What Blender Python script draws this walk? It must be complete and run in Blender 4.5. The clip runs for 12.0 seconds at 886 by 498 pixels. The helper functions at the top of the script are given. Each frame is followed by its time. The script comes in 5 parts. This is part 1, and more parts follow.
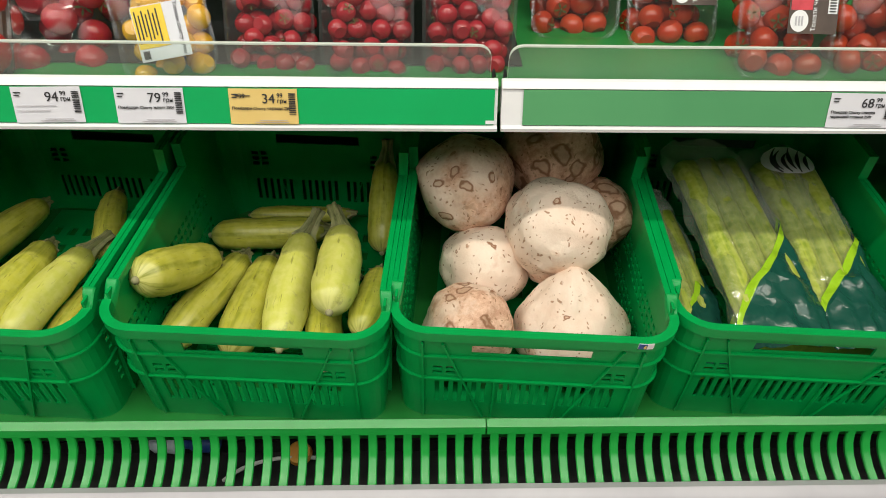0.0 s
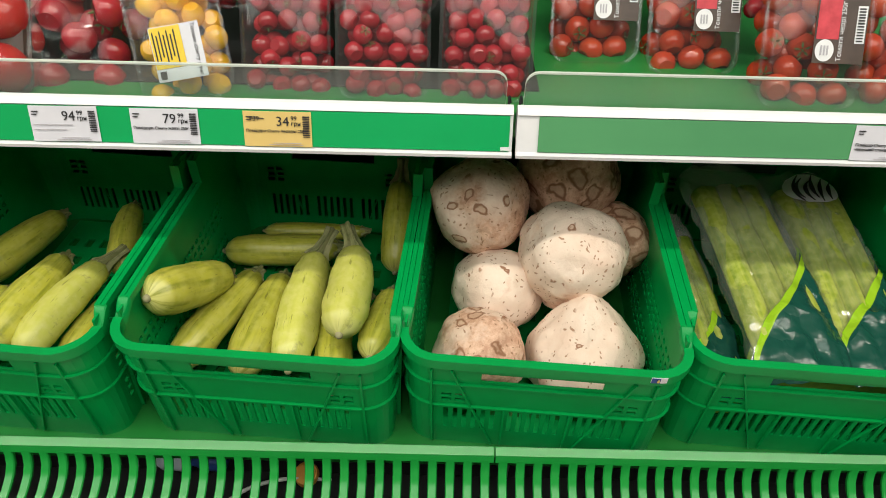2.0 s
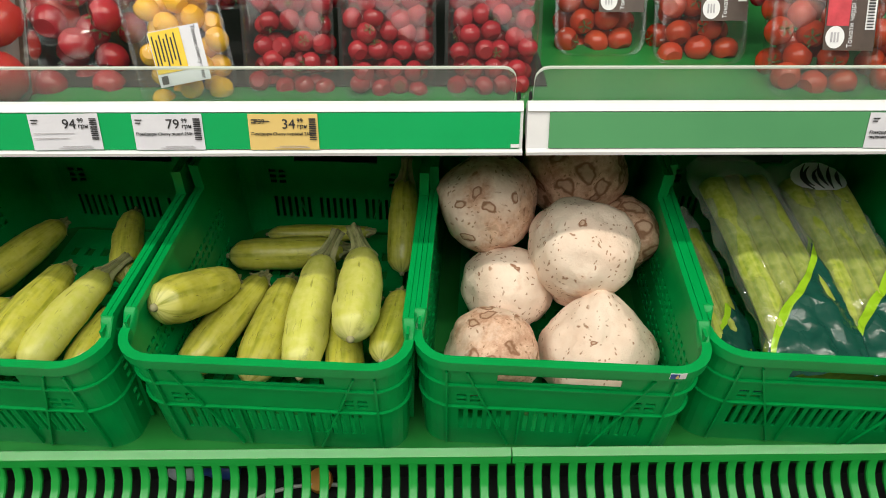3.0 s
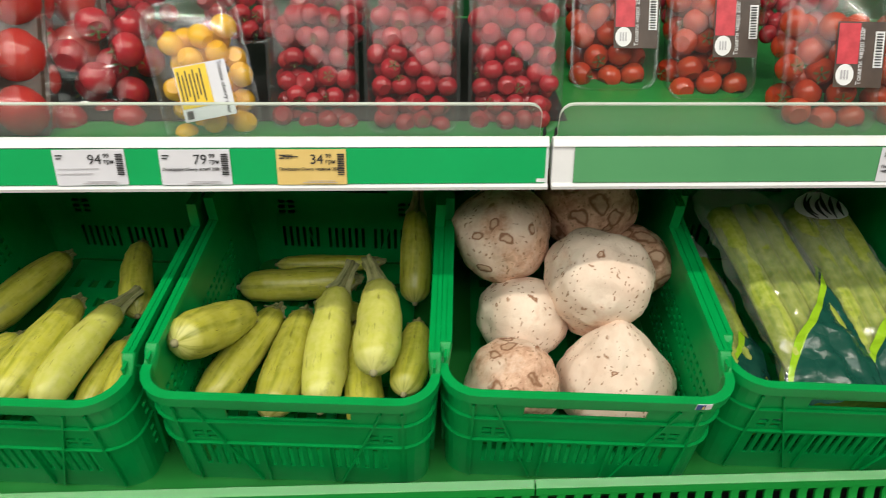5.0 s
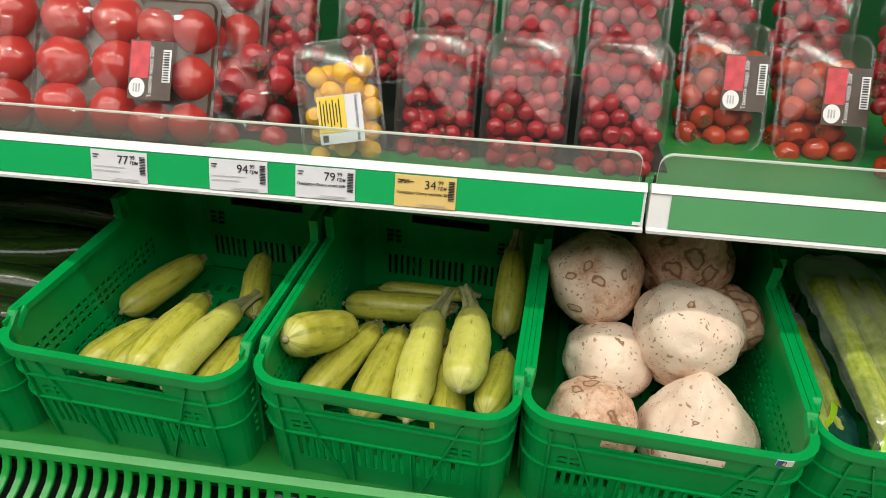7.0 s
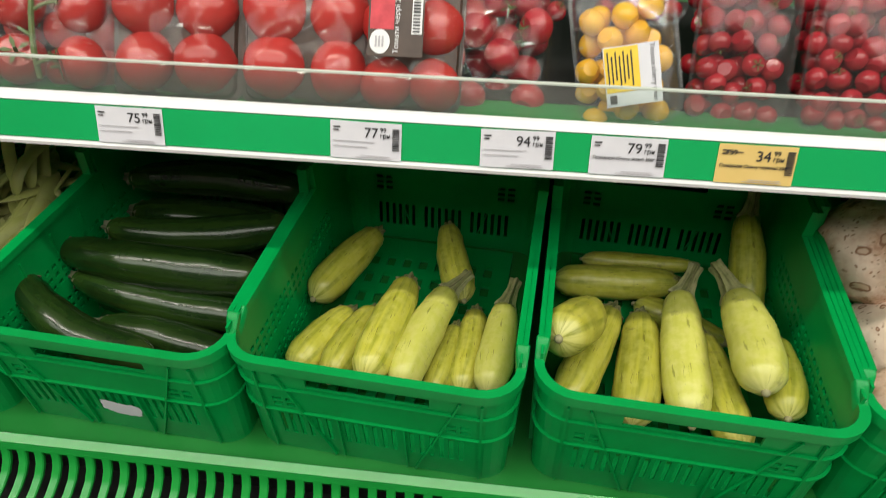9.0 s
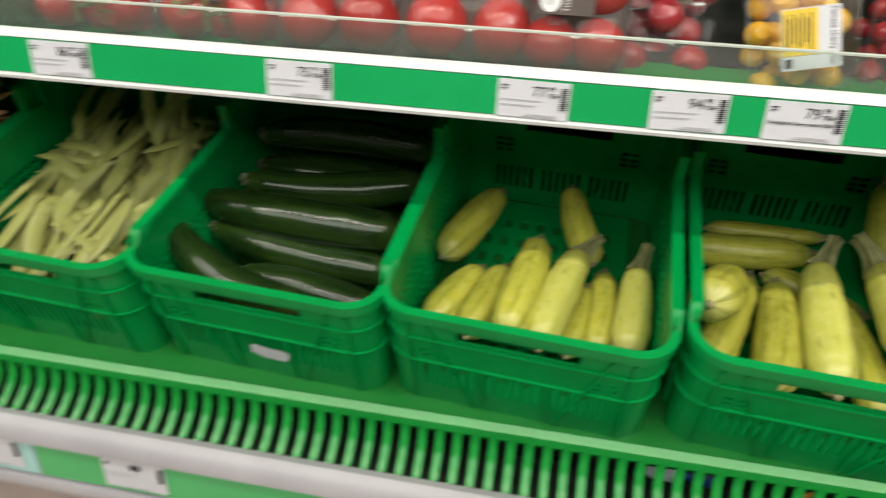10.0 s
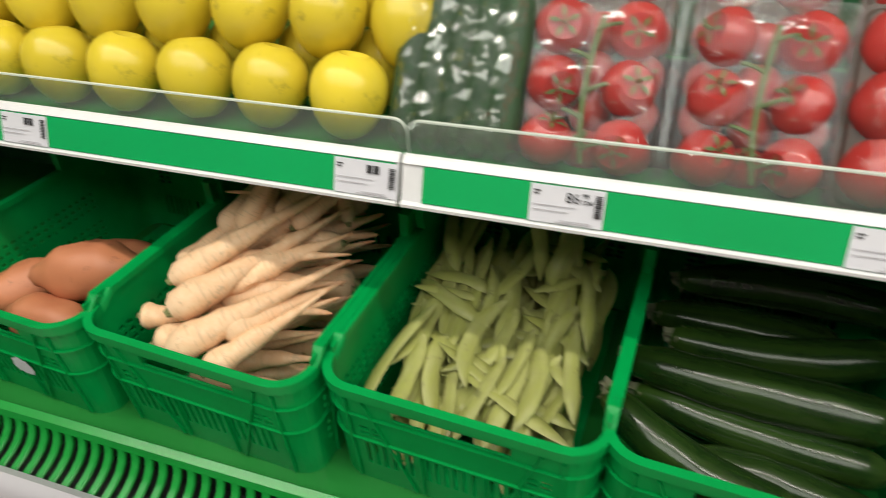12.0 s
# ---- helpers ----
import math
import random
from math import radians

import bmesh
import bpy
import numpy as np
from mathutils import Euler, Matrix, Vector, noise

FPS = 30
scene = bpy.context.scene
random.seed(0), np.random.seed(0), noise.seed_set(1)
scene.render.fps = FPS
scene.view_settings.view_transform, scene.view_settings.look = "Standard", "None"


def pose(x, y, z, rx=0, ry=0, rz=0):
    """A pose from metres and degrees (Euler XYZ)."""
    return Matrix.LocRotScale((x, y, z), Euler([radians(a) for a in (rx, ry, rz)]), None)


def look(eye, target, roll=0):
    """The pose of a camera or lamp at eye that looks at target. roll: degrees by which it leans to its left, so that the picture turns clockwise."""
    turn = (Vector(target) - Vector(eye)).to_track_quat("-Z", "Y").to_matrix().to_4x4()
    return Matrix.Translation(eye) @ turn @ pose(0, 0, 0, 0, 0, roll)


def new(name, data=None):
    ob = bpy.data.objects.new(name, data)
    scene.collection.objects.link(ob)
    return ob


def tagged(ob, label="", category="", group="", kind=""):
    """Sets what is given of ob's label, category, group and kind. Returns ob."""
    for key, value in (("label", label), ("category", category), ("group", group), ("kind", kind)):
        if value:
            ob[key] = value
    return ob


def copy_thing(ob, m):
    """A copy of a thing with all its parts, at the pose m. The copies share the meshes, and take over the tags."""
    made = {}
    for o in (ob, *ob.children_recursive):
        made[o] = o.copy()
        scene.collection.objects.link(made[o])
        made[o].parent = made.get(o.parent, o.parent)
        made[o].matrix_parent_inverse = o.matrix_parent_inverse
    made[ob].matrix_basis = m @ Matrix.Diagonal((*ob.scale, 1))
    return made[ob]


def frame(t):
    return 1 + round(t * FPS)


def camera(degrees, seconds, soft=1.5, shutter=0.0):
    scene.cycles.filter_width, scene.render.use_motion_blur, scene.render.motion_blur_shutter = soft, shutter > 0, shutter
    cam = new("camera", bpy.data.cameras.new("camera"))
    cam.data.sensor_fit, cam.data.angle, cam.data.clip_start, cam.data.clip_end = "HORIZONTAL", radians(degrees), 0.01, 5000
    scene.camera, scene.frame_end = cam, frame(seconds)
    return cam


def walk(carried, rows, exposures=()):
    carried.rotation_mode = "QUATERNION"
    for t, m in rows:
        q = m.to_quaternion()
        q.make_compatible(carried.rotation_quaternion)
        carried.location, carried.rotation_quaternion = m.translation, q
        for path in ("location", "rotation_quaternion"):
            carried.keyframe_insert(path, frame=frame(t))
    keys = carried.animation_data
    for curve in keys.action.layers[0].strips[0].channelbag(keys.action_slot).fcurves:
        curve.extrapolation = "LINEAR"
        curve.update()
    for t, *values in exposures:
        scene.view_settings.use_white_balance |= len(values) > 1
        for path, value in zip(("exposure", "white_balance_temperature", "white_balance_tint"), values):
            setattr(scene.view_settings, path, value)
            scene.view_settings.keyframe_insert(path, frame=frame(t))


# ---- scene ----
cam = camera(67.0, 12.0, soft=0.65, shutter=0.5)
PATH = [
    (0, (-0.057, -0.01, 1.456), (0.004, 1.512, 0.16), 1.5),
    (0.5, (-0.054, -0.01, 1.455), (0.01, 1.517, 0.165), 1.2),
    (1, (-0.056, -0.006, 1.453), (-0.008, 1.536, 0.18), -0.3),
    (1.5, (-0.053, 0.002, 1.46), (0.001, 1.535, 0.176), 1.8),
    (2, (-0.049, 0.013, 1.469), (-0.042, 1.549, 0.187), 1.5),
    (2.5, (-0.058, 0.029, 1.468), (-0.042, 1.554, 0.175), 1.7),
    (3, (-0.071, 0.027, 1.465), (-0.047, 1.554, 0.173), 0.3),
    (3.2, (-0.072, 0.028, 1.463), (-0.054, 1.548, 0.162), -0.3),
    (4.8, (-0.116, 0.042, 1.482), (-0.018, 1.603, 0.236), 1.7),
    (5, (-0.134, 0.035, 1.479), (-0.038, 1.6, 0.237), 1.6),
    (5.5, (-0.177, -0.018, 1.476), (-0.193, 1.555, 0.241), 1.4),
    (6, (-0.168, -0.067, 1.462), (-0.258, 1.472, 0.188), 2.1),
    (6.5, (-0.13, -0.06, 1.472), (-0.263, 1.518, 0.251), 3.0),
    (7, (-0.134, -0.046, 1.483), (-0.33, 1.611, 0.38), 1.6),
    (7.5, (-0.28, -0.054, 1.446), (-0.461, 1.607, 0.346), 1.9),
    (7.7, (-0.345, -0.074, 1.458), (-0.54, 1.596, 0.374), 0.6),
    (9.3, (-0.531, 0.09, 1.436), (-0.703, 1.558, 0.088), 0.0),
    (9.5, (-0.54, 0.088, 1.427), (-0.718, 1.522, 0.045), -0.0),
    (10, (-0.658, 0.037, 1.446), (-0.948, 1.489, 0.102), -0.8),
    (10.5, (-0.858, -0.074, 1.465), (-1.221, 1.36, 0.12), -1.3),
    (11, (-0.958, -0.042, 1.464), (-1.195, 1.539, 0.262), 2.0),
    (11.5, (-1.108, 0.04, 1.442), (-1.48, 1.611, 0.262), -0.6),
    (12, (-1.218, 0.091, 1.447), (-1.766, 1.631, 0.294), -2.0),
]
walk(cam, [(t, look(eye, target, roll)) for t, eye, target, roll in PATH])

# ---- light ----
world = bpy.data.worlds.new("store")
world.use_nodes = True
world.node_tree.nodes["Background"].inputs[0].default_value = (0.9, 0.95, 1.0, 1)
world.node_tree.nodes["Background"].inputs[1].default_value = 0.03
scene.world = world
scene.view_settings.exposure = 0.0


def area(name, x, y, z, sx, sy, watts, colour=(1.0, 0.97, 0.93), aim=(0, 0, 0)):
    lamp = bpy.data.lights.new(name, "AREA")
    lamp.shape, lamp.size, lamp.size_y, lamp.energy, lamp.color = "RECTANGLE", sx, sy, watts, colour
    ob = new(name, lamp)
    ob.matrix_world = pose(x, y, z, *aim)
    return tagged(ob, "white linear store ceiling light", "light", kind="structure")


area("cabinet_light", -0.7, 0.26, 2.98, 6.0, 0.07, 64, (1.0, 0.945, 0.82))
area("aisle_light", -0.7, -0.80, 2.98, 6.0, 1.30, 92, (0.985, 0.98, 0.90), aim=(12, 0, 0))

# ---- materials ----


def nodes_of(name):
    m = bpy.data.materials.new(name)
    m.use_nodes = True
    nt = m.node_tree
    return m, nt, nt.nodes["Principled BSDF"]


def node(nt, kind, **kw):
    n = nt.nodes.new(kind)
    for k, v in kw.items():
        n.inputs[k.replace("_", " ")].default_value = v
    return n


def rgba(c):
    return (*c, 1.0)


def ramp(nt, fac, stops):
    r = nt.nodes.new("ShaderNodeValToRGB")
    while len(r.color_ramp.elements) < len(stops):
        r.color_ramp.elements.new(0.5)
    for e, (p, c) in zip(r.color_ramp.elements, stops):
        e.position, e.color = p, rgba(c)
    nt.links.new(fac, r.inputs[0])
    return r.outputs[0]


def mix(nt, fac, a, b, blend="MIX"):
    n = nt.nodes.new("ShaderNodeMix")
    n.data_type, n.blend_type = "RGBA", blend
    for sock, v in ((n.inputs[0], fac), (n.inputs[6], a), (n.inputs[7], b)):
        if hasattr(v, "links"):
            nt.links.new(v, sock)
        else:
            sock.default_value = v if isinstance(v, (int, float)) else rgba(v)
    return n.outputs[2]


def coords(nt, which="Object", scale=(1, 1, 1)):
    t = nt.nodes.new("ShaderNodeTexCoord")
    m = nt.nodes.new("ShaderNodeMapping")
    m.inputs["Scale"].default_value = scale
    nt.links.new(t.outputs[which], m.inputs[0])
    return m.outputs[0]


def tex_noise(nt, vec, scale, detail=4.0, rough=0.55):
    n = node(nt, "ShaderNodeTexNoise", Scale=scale, Detail=detail, Roughness=rough)
    nt.links.new(vec, n.inputs["Vector"])
    return n.outputs["Fac"]


def bump(nt, bsdf, height, strength, distance=0.002):
    b = node(nt, "ShaderNodeBump", Strength=strength, Distance=distance)
    nt.links.new(height, b.inputs["Height"])
    nt.links.new(b.outputs[0], bsdf.inputs["Normal"])


def surface(name, a, b, rough=0.45, scale=30.0, bump_scale=200.0, bump_by=0.15, metal=0.0, vary=0.0, spec=0.5, subsurface=0.0, which="Object"):
    """A surface of two tones with fine grain."""
    m, nt, p = nodes_of(name)
    v = coords(nt, which)
    fac = ramp(nt, tex_noise(nt, v, scale), [(0.3, (0, 0, 0)), (0.7, (1, 1, 1))])
    col = mix(nt, fac, a, b)
    if vary:
        info = nt.nodes.new("ShaderNodeObjectInfo")
        hsv = nt.nodes.new("ShaderNodeHueSaturation")
        mr = node(nt, "ShaderNodeMapRange", To_Min=1 - vary, To_Max=1 + vary)
        nt.links.new(info.outputs["Random"], mr.inputs[0])
        nt.links.new(mr.outputs[0], hsv.inputs["Value"])
        nt.links.new(col, hsv.inputs["Color"])
        col = hsv.outputs[0]
    nt.links.new(col, p.inputs["Base Color"])
    p.inputs["Roughness"].default_value = rough
    p.inputs["Metallic"].default_value = metal
    p.inputs["Specular IOR Level"].default_value = spec
    if subsurface:
        p.inputs["Subsurface Weight"].default_value = subsurface
        p.inputs["Subsurface Radius"].default_value = (0.01, 0.005, 0.003)
        p.inputs["Subsurface Scale"].default_value = 0.5
    if bump_by:
        bump(nt, p, tex_noise(nt, v, bump_scale, 3.0), bump_by, 0.001)
    return m


def clear(name, tint=(1, 1, 1), haze=0.0, gloss=0.12, rough=0.08, wrinkle=0.0, wrinkle_scale=25.0, gain=0.6, stretch=(1, 1, 1)):
    """Thin clear plastic: straight through, with a wet sheen."""
    m, nt, p = nodes_of(name)
    nt.nodes.remove(p)
    out = nt.nodes["Material Output"]
    tr = node(nt, "ShaderNodeBsdfTransparent", Color=rgba(tint))
    gl = node(nt, "ShaderNodeBsdfGlossy", Color=(1, 1, 1, 1), Roughness=rough)
    fr = node(nt, "ShaderNodeLayerWeight", Blend=0.5)
    rise = nt.nodes.new("ShaderNodeMath")
    rise.operation = "POWER"
    rise.inputs[1].default_value = 4.0
    nt.links.new(fr.outputs["Facing"], rise.inputs[0])
    add = nt.nodes.new("ShaderNodeMath")
    add.operation = "MULTIPLY_ADD"
    add.inputs[1].default_value, add.inputs[2].default_value = gain, gloss
    nt.links.new(rise.outputs[0], add.inputs[0])
    if wrinkle:
        v = coords(nt)
        b = node(nt, "ShaderNodeBump", Strength=wrinkle, Distance=0.01)
        vor = node(nt, "ShaderNodeTexVoronoi", Scale=wrinkle_scale)
        vor.distance = "CHEBYCHEV"
        pull = nt.nodes.new("ShaderNodeMapping")
        pull.inputs["Scale"].default_value = stretch
        pull.inputs["Rotation"].default_value = (0, 0, 0.5)
        warp = node(nt, "ShaderNodeTexNoise", Scale=wrinkle_scale * 0.6, Detail=3.0)
        nt.links.new(v, warp.inputs["Vector"])
        nt.links.new(mix(nt, 0.12, v, warp.outputs["Color"]), pull.inputs[0])
        nt.links.new(pull.outputs[0], vor.inputs["Vector"])
        nt.links.new(vor.outputs["Distance"], b.inputs["Height"])
        nt.links.new(b.outputs[0], gl.inputs["Normal"])
        nt.links.new(b.outputs[0], fr.inputs["Normal"])
        # highlight streaks painted by stretched noise; gloss is cut to 8% elsewhere
        fold = nt.nodes.new("ShaderNodeMapping")
        fold.inputs["Scale"].default_value = (26, 80, 26)
        fold.inputs["Rotation"].default_value = (0, 0, 0.45)
        nt.links.new(v, fold.inputs[0])
        shine = ramp(nt, tex_noise(nt, fold.outputs[0], 1.0, 2.0, 0.5), [(0.64, (0.08,) * 3), (0.69, (1, 1, 1))])
        part_shine = nt.nodes.new("ShaderNodeMath")
        part_shine.operation = "MULTIPLY"
        nt.links.new(add.outputs[0], part_shine.inputs[0])
        nt.links.new(shine, part_shine.inputs[1])
        add = part_shine
    base = tr.outputs[0]
    if haze:
        df = node(nt, "ShaderNodeBsdfDiffuse", Color=(0.85, 0.88, 0.88, 1))
        mh = nt.nodes.new("ShaderNodeMixShader")
        mh.inputs[0].default_value = haze
        nt.links.new(tr.outputs[0], mh.inputs[1])
        nt.links.new(df.outputs[0], mh.inputs[2])
        base = mh.outputs[0]
    mx = nt.nodes.new("ShaderNodeMixShader")
    nt.links.new(add.outputs[0], mx.inputs[0])
    nt.links.new(base, mx.inputs[1])
    nt.links.new(gl.outputs[0], mx.inputs[2])
    nt.links.new(mx.outputs[0], out.inputs[0])
    return m


CRATE = surface("crate_plastic", (0.0, 0.255, 0.052), (0.0, 0.31, 0.068), 0.34, 14, 350, 0.12, spec=0.28)
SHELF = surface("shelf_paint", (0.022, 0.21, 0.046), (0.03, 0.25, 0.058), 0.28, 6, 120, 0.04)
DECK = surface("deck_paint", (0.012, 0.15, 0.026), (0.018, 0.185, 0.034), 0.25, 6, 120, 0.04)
GRILLE = surface("grille_plastic", (0.008, 0.25, 0.035), (0.012, 0.30, 0.046), 0.27, 10, 200, 0.06)
STRIP = surface("strip_green", (0.0, 0.32, 0.085), (0.0, 0.36, 0.10), 0.35, 5, 90, 0.02)
STRIP_PALE = surface("strip_pale_green", (0.075, 0.27, 0.115), (0.09, 0.31, 0.13), 0.25, 5, 90, 0.02)
STRIP_TEAL = surface("strip_teal", (0.33, 0.62, 0.60), (0.40, 0.70, 0.68), 0.25, 5, 90, 0.02)
WHITE = surface("white_plastic", (0.68, 0.68, 0.70), (0.76, 0.76, 0.77), 0.35, 20, 200, 0.04)
PAPER = surface("tag_paper", (0.60, 0.60, 0.66), (0.66, 0.66, 0.71), 0.55, 30, 300, 0.05)
YELLOW_PAPER = surface("tag_yellow", (0.66, 0.47, 0.15), (0.70, 0.51, 0.18), 0.55, 30, 300, 0.05)
INK = surface("black_ink", (0.02, 0.02, 0.025), (0.03, 0.03, 0.03), 0.6, 30, 300, 0.0)
STRIP_LOW = surface("low_strip_green", (0.05, 0.40, 0.12), (0.07, 0.46, 0.15), 0.18, 5, 90, 0.02)
GREY = surface("bumper_grey", (0.38, 0.365, 0.40), (0.46, 0.445, 0.48), 0.38, 8, 160, 0.08)
DARK = surface("near_black", (0.006, 0.0065, 0.007), (0.012, 0.012, 0.012), 0.75, 12, 90, 0.1)
TILE = surface("floor_tile", (0.58, 0.47, 0.42), (0.66, 0.54, 0.48), 0.35, 9, 150, 0.06, vary=0.06)
GROUT = surface("grout", (0.10, 0.08, 0.07), (0.16, 0.13, 0.11), 0.9, 40, 300, 0.2)
WALL = surface("bounce_wall", (0.40, 0.39, 0.37), (0.48, 0.47, 0.45), 0.8, 3, 60, 0.1)
# cabinet green darkened: the shade behind the packs is in this colour
BACK_SHADED = surface("back_panel", (0.004, 0.06, 0.016), (0.006, 0.08, 0.02), 0.4, 6, 100, 0.04)
FILM = clear("clear_film", haze=0.010, gloss=0.28, rough=0.05, wrinkle=0.6, wrinkle_scale=15, gain=0.2, stretch=(1.6, 0.7, 1))
GREENS_FILM = clear("crinkled_film", haze=0.004, gloss=0.10, rough=0.12, gain=0.5)
PUNNET = clear("clear_punnet", (0.93, 0.94, 0.94), 0.015, 0.03, 0.12, gain=0.5)
GUARD = clear("acrylic_guard", (0.86, 0.91, 0.88), 0.045, 0.03, 0.14, gain=0.4)
GUARD_EDGE = surface("acrylic_edge", (0.55, 0.62, 0.56), (0.64, 0.70, 0.64), 0.3, 20, 200, 0.02)
TOMATO = surface("cherry_red", (0.31, 0.012, 0.022), (0.41, 0.024, 0.034), 0.18, 18, 120, 0.03, vary=0.12)
TOMATO_ORANGE = surface("tomato_orange", (0.42, 0.034, 0.015), (0.50, 0.065, 0.018), 0.16, 18, 120, 0.03, vary=0.1)
TOMATO_PINK = surface("tomato_pink", (0.36, 0.022, 0.02), (0.46, 0.042, 0.034), 0.2, 14, 120, 0.03, vary=0.1)
TOMATO_YELLOW = surface("tomato_yellow", (0.85, 0.42, 0.01), (0.90, 0.52, 0.03), 0.22, 18, 120, 0.03, vary=0.08)
CALYX = surface("green_calyx", (0.06, 0.10, 0.02), (0.12, 0.16, 0.05), 0.6, 60, 300, 0.2)
BLACK_LABEL = surface("black_label", (0.030, 0.017, 0.011), (0.075, 0.045, 0.032), 0.4, 20, 200, 0.03)
RED_PRINT = surface("red_print", (0.42, 0.015, 0.03), (0.62, 0.04, 0.06), 0.4, 60, 200, 0.03)
LEMON_PRINT = surface("lemon_print", (0.72, 0.48, 0.02), (0.80, 0.56, 0.04), 0.45, 60, 200, 0.03)
ORANGE_CAP = surface("orange_plastic", (0.65, 0.28, 0.03), (0.75, 0.35, 0.05), 0.4, 60, 200, 0.05)
BLUE_PRINT = surface("blue_print", (0.02, 0.05, 0.22), (0.03, 0.08, 0.30), 0.4, 60, 200, 0.03)
CABLE = surface("pale_cable", (0.55, 0.55, 0.52), (0.62, 0.62, 0.60), 0.5, 60, 200, 0.03)
STAINLESS = surface("dull_steel", (0.30, 0.31, 0.30), (0.42, 0.42, 0.41), 0.35, 20, 300, 0.05, metal=0.8)
WATER_LABEL = surface("pale_label", (0.55, 0.62, 0.72), (0.70, 0.75, 0.80), 0.35, 40, 200, 0.05)


def veg_skin(name, base, tip, stripe, spots, rough, stripe_count=10.0, sss=0.0, stripe_amount=0.5, mottle=0.6, rings=0.0, scratches=0.0):
    """Skin of a long vegetable: UV u round it, v from blossom end to stem."""
    m, nt, p = nodes_of(name)
    uv = coords(nt, "UV")
    ob = coords(nt, "Object")
    sep = nt.nodes.new("ShaderNodeSeparateXYZ")
    nt.links.new(uv, sep.inputs[0])
    body = ramp(nt, sep.outputs["Y"], [(0.0, tip), (0.12, base), (0.85, base), (1.0, stripe)])
    wav = node(nt, "ShaderNodeTexNoise", Scale=1.0, Detail=2.0)
    st = nt.nodes.new("ShaderNodeMapping")
    st.inputs["Scale"].default_value = (stripe_count, 1.4, 1)
    nt.links.new(uv, st.inputs[0])
    nt.links.new(st.outputs[0], wav.inputs["Vector"])
    sf = ramp(nt, wav.outputs["Fac"], [(0.45, (0, 0, 0)), (0.62, (stripe_amount,) * 3)])
    col = mix(nt, sf, body, stripe)
    mot = ramp(nt, tex_noise(nt, ob, 90, 5), [(0.4, (0, 0, 0)), (0.75, (mottle,) * 3)])
    col = mix(nt, mot, col, spots)
    scar = ramp(nt, tex_noise(nt, ob, 34, 6, 0.7), [(0.60, (0, 0, 0)), (0.70, (0.65,) * 3)])
    col = mix(nt, scar, col, tuple(c * 0.38 for c in spots))
    for amount, sx, sy, low in ((rings, 2.5, 46.0, 0.56), (scratches, 34.0, 5.0, 0.63)):
        if amount:
            line = nt.nodes.new("ShaderNodeMapping")
            line.inputs["Scale"].default_value = (sx, sy, 1)
            nt.links.new(uv, line.inputs[0])
            lf = ramp(nt, tex_noise(nt, line.outputs[0], 1.0, 3.0, 0.6), [(low, (0, 0, 0)), (low + 0.06, (amount,) * 3)])
            col = mix(nt, lf, col, tuple(c * 0.42 for c in base))
    info = nt.nodes.new("ShaderNodeObjectInfo")
    hsv = nt.nodes.new("ShaderNodeHueSaturation")
    mr = node(nt, "ShaderNodeMapRange", To_Min=0.88, To_Max=1.1)
    nt.links.new(info.outputs["Random"], mr.inputs[0])
    nt.links.new(mr.outputs[0], hsv.inputs["Value"])
    nt.links.new(col, hsv.inputs["Color"])
    nt.links.new(hsv.outputs[0], p.inputs["Base Color"])
    p.inputs["Roughness"].default_value = rough
    if sss:
        p.inputs["Subsurface Weight"].default_value = sss
        p.inputs["Subsurface Radius"].default_value = (0.012, 0.01, 0.004)
        p.inputs["Subsurface Scale"].default_value = 0.5
    bump(nt, p, tex_noise(nt, ob, 160, 4), 0.12, 0.001)
    return m


ZUC = veg_skin("pale_zucchini_skin", (0.49, 0.47, 0.055), (0.62, 0.60, 0.22), (0.24, 0.26, 0.02), (0.58, 0.55, 0.14), 0.32, 14.0, stripe_amount=0.9, scratches=0.95)
ZUC_PALE = veg_skin("whitish_zucchini_skin", (0.53, 0.53, 0.10), (0.64, 0.62, 0.24), (0.38, 0.39, 0.05), (0.62, 0.59, 0.21), 0.34, scratches=0.75)
STEM = veg_skin("zucchini_stem", (0.25, 0.26, 0.10), (0.40, 0.37, 0.20), (0.09, 0.10, 0.03), (0.36, 0.32, 0.17), 0.7, 16.0, stripe_amount=0.9)
ZUC_DARK = veg_skin("dark_zucchini_skin", (0.008, 0.024, 0.005), (0.05, 0.085, 0.02), (0.028, 0.062, 0.009), (0.024, 0.05, 0.009), 0.2, 11.0, stripe_amount=0.6, mottle=0.4)
DARK_STEM = veg_skin("dark_zucchini_stem", (0.12, 0.13, 0.07), (0.2, 0.2, 0.1), (0.05, 0.06, 0.03), (0.16, 0.16, 0.1), 0.7, 8.0)
PARSNIP = veg_skin("parsnip_skin", (0.82, 0.52, 0.30), (0.82, 0.57, 0.36), (0.56, 0.23, 0.10), (0.88, 0.65, 0.43), 0.55, 2.0, stripe_amount=0.45, rings=0.28)
SWEET = veg_skin("sweet_potato_skin", (0.56, 0.21, 0.10), (0.46, 0.17, 0.09), (0.36, 0.11, 0.05), (0.52, 0.20, 0.10), 0.5, 4.0)
BEAN = veg_skin("flat_bean_skin", (0.32, 0.335, 0.085), (0.26, 0.27, 0.09), (0.48, 0.48, 0.21), (0.30, 0.30, 0.11), 0.45, 3.0)
LEEK = veg_skin("leek_skin", (0.36, 0.42, 0.05), (0.78, 0.76, 0.50), (0.16, 0.25, 0.02), (0.60, 0.62, 0.20), 0.4, 14.0, stripe_amount=0.7)
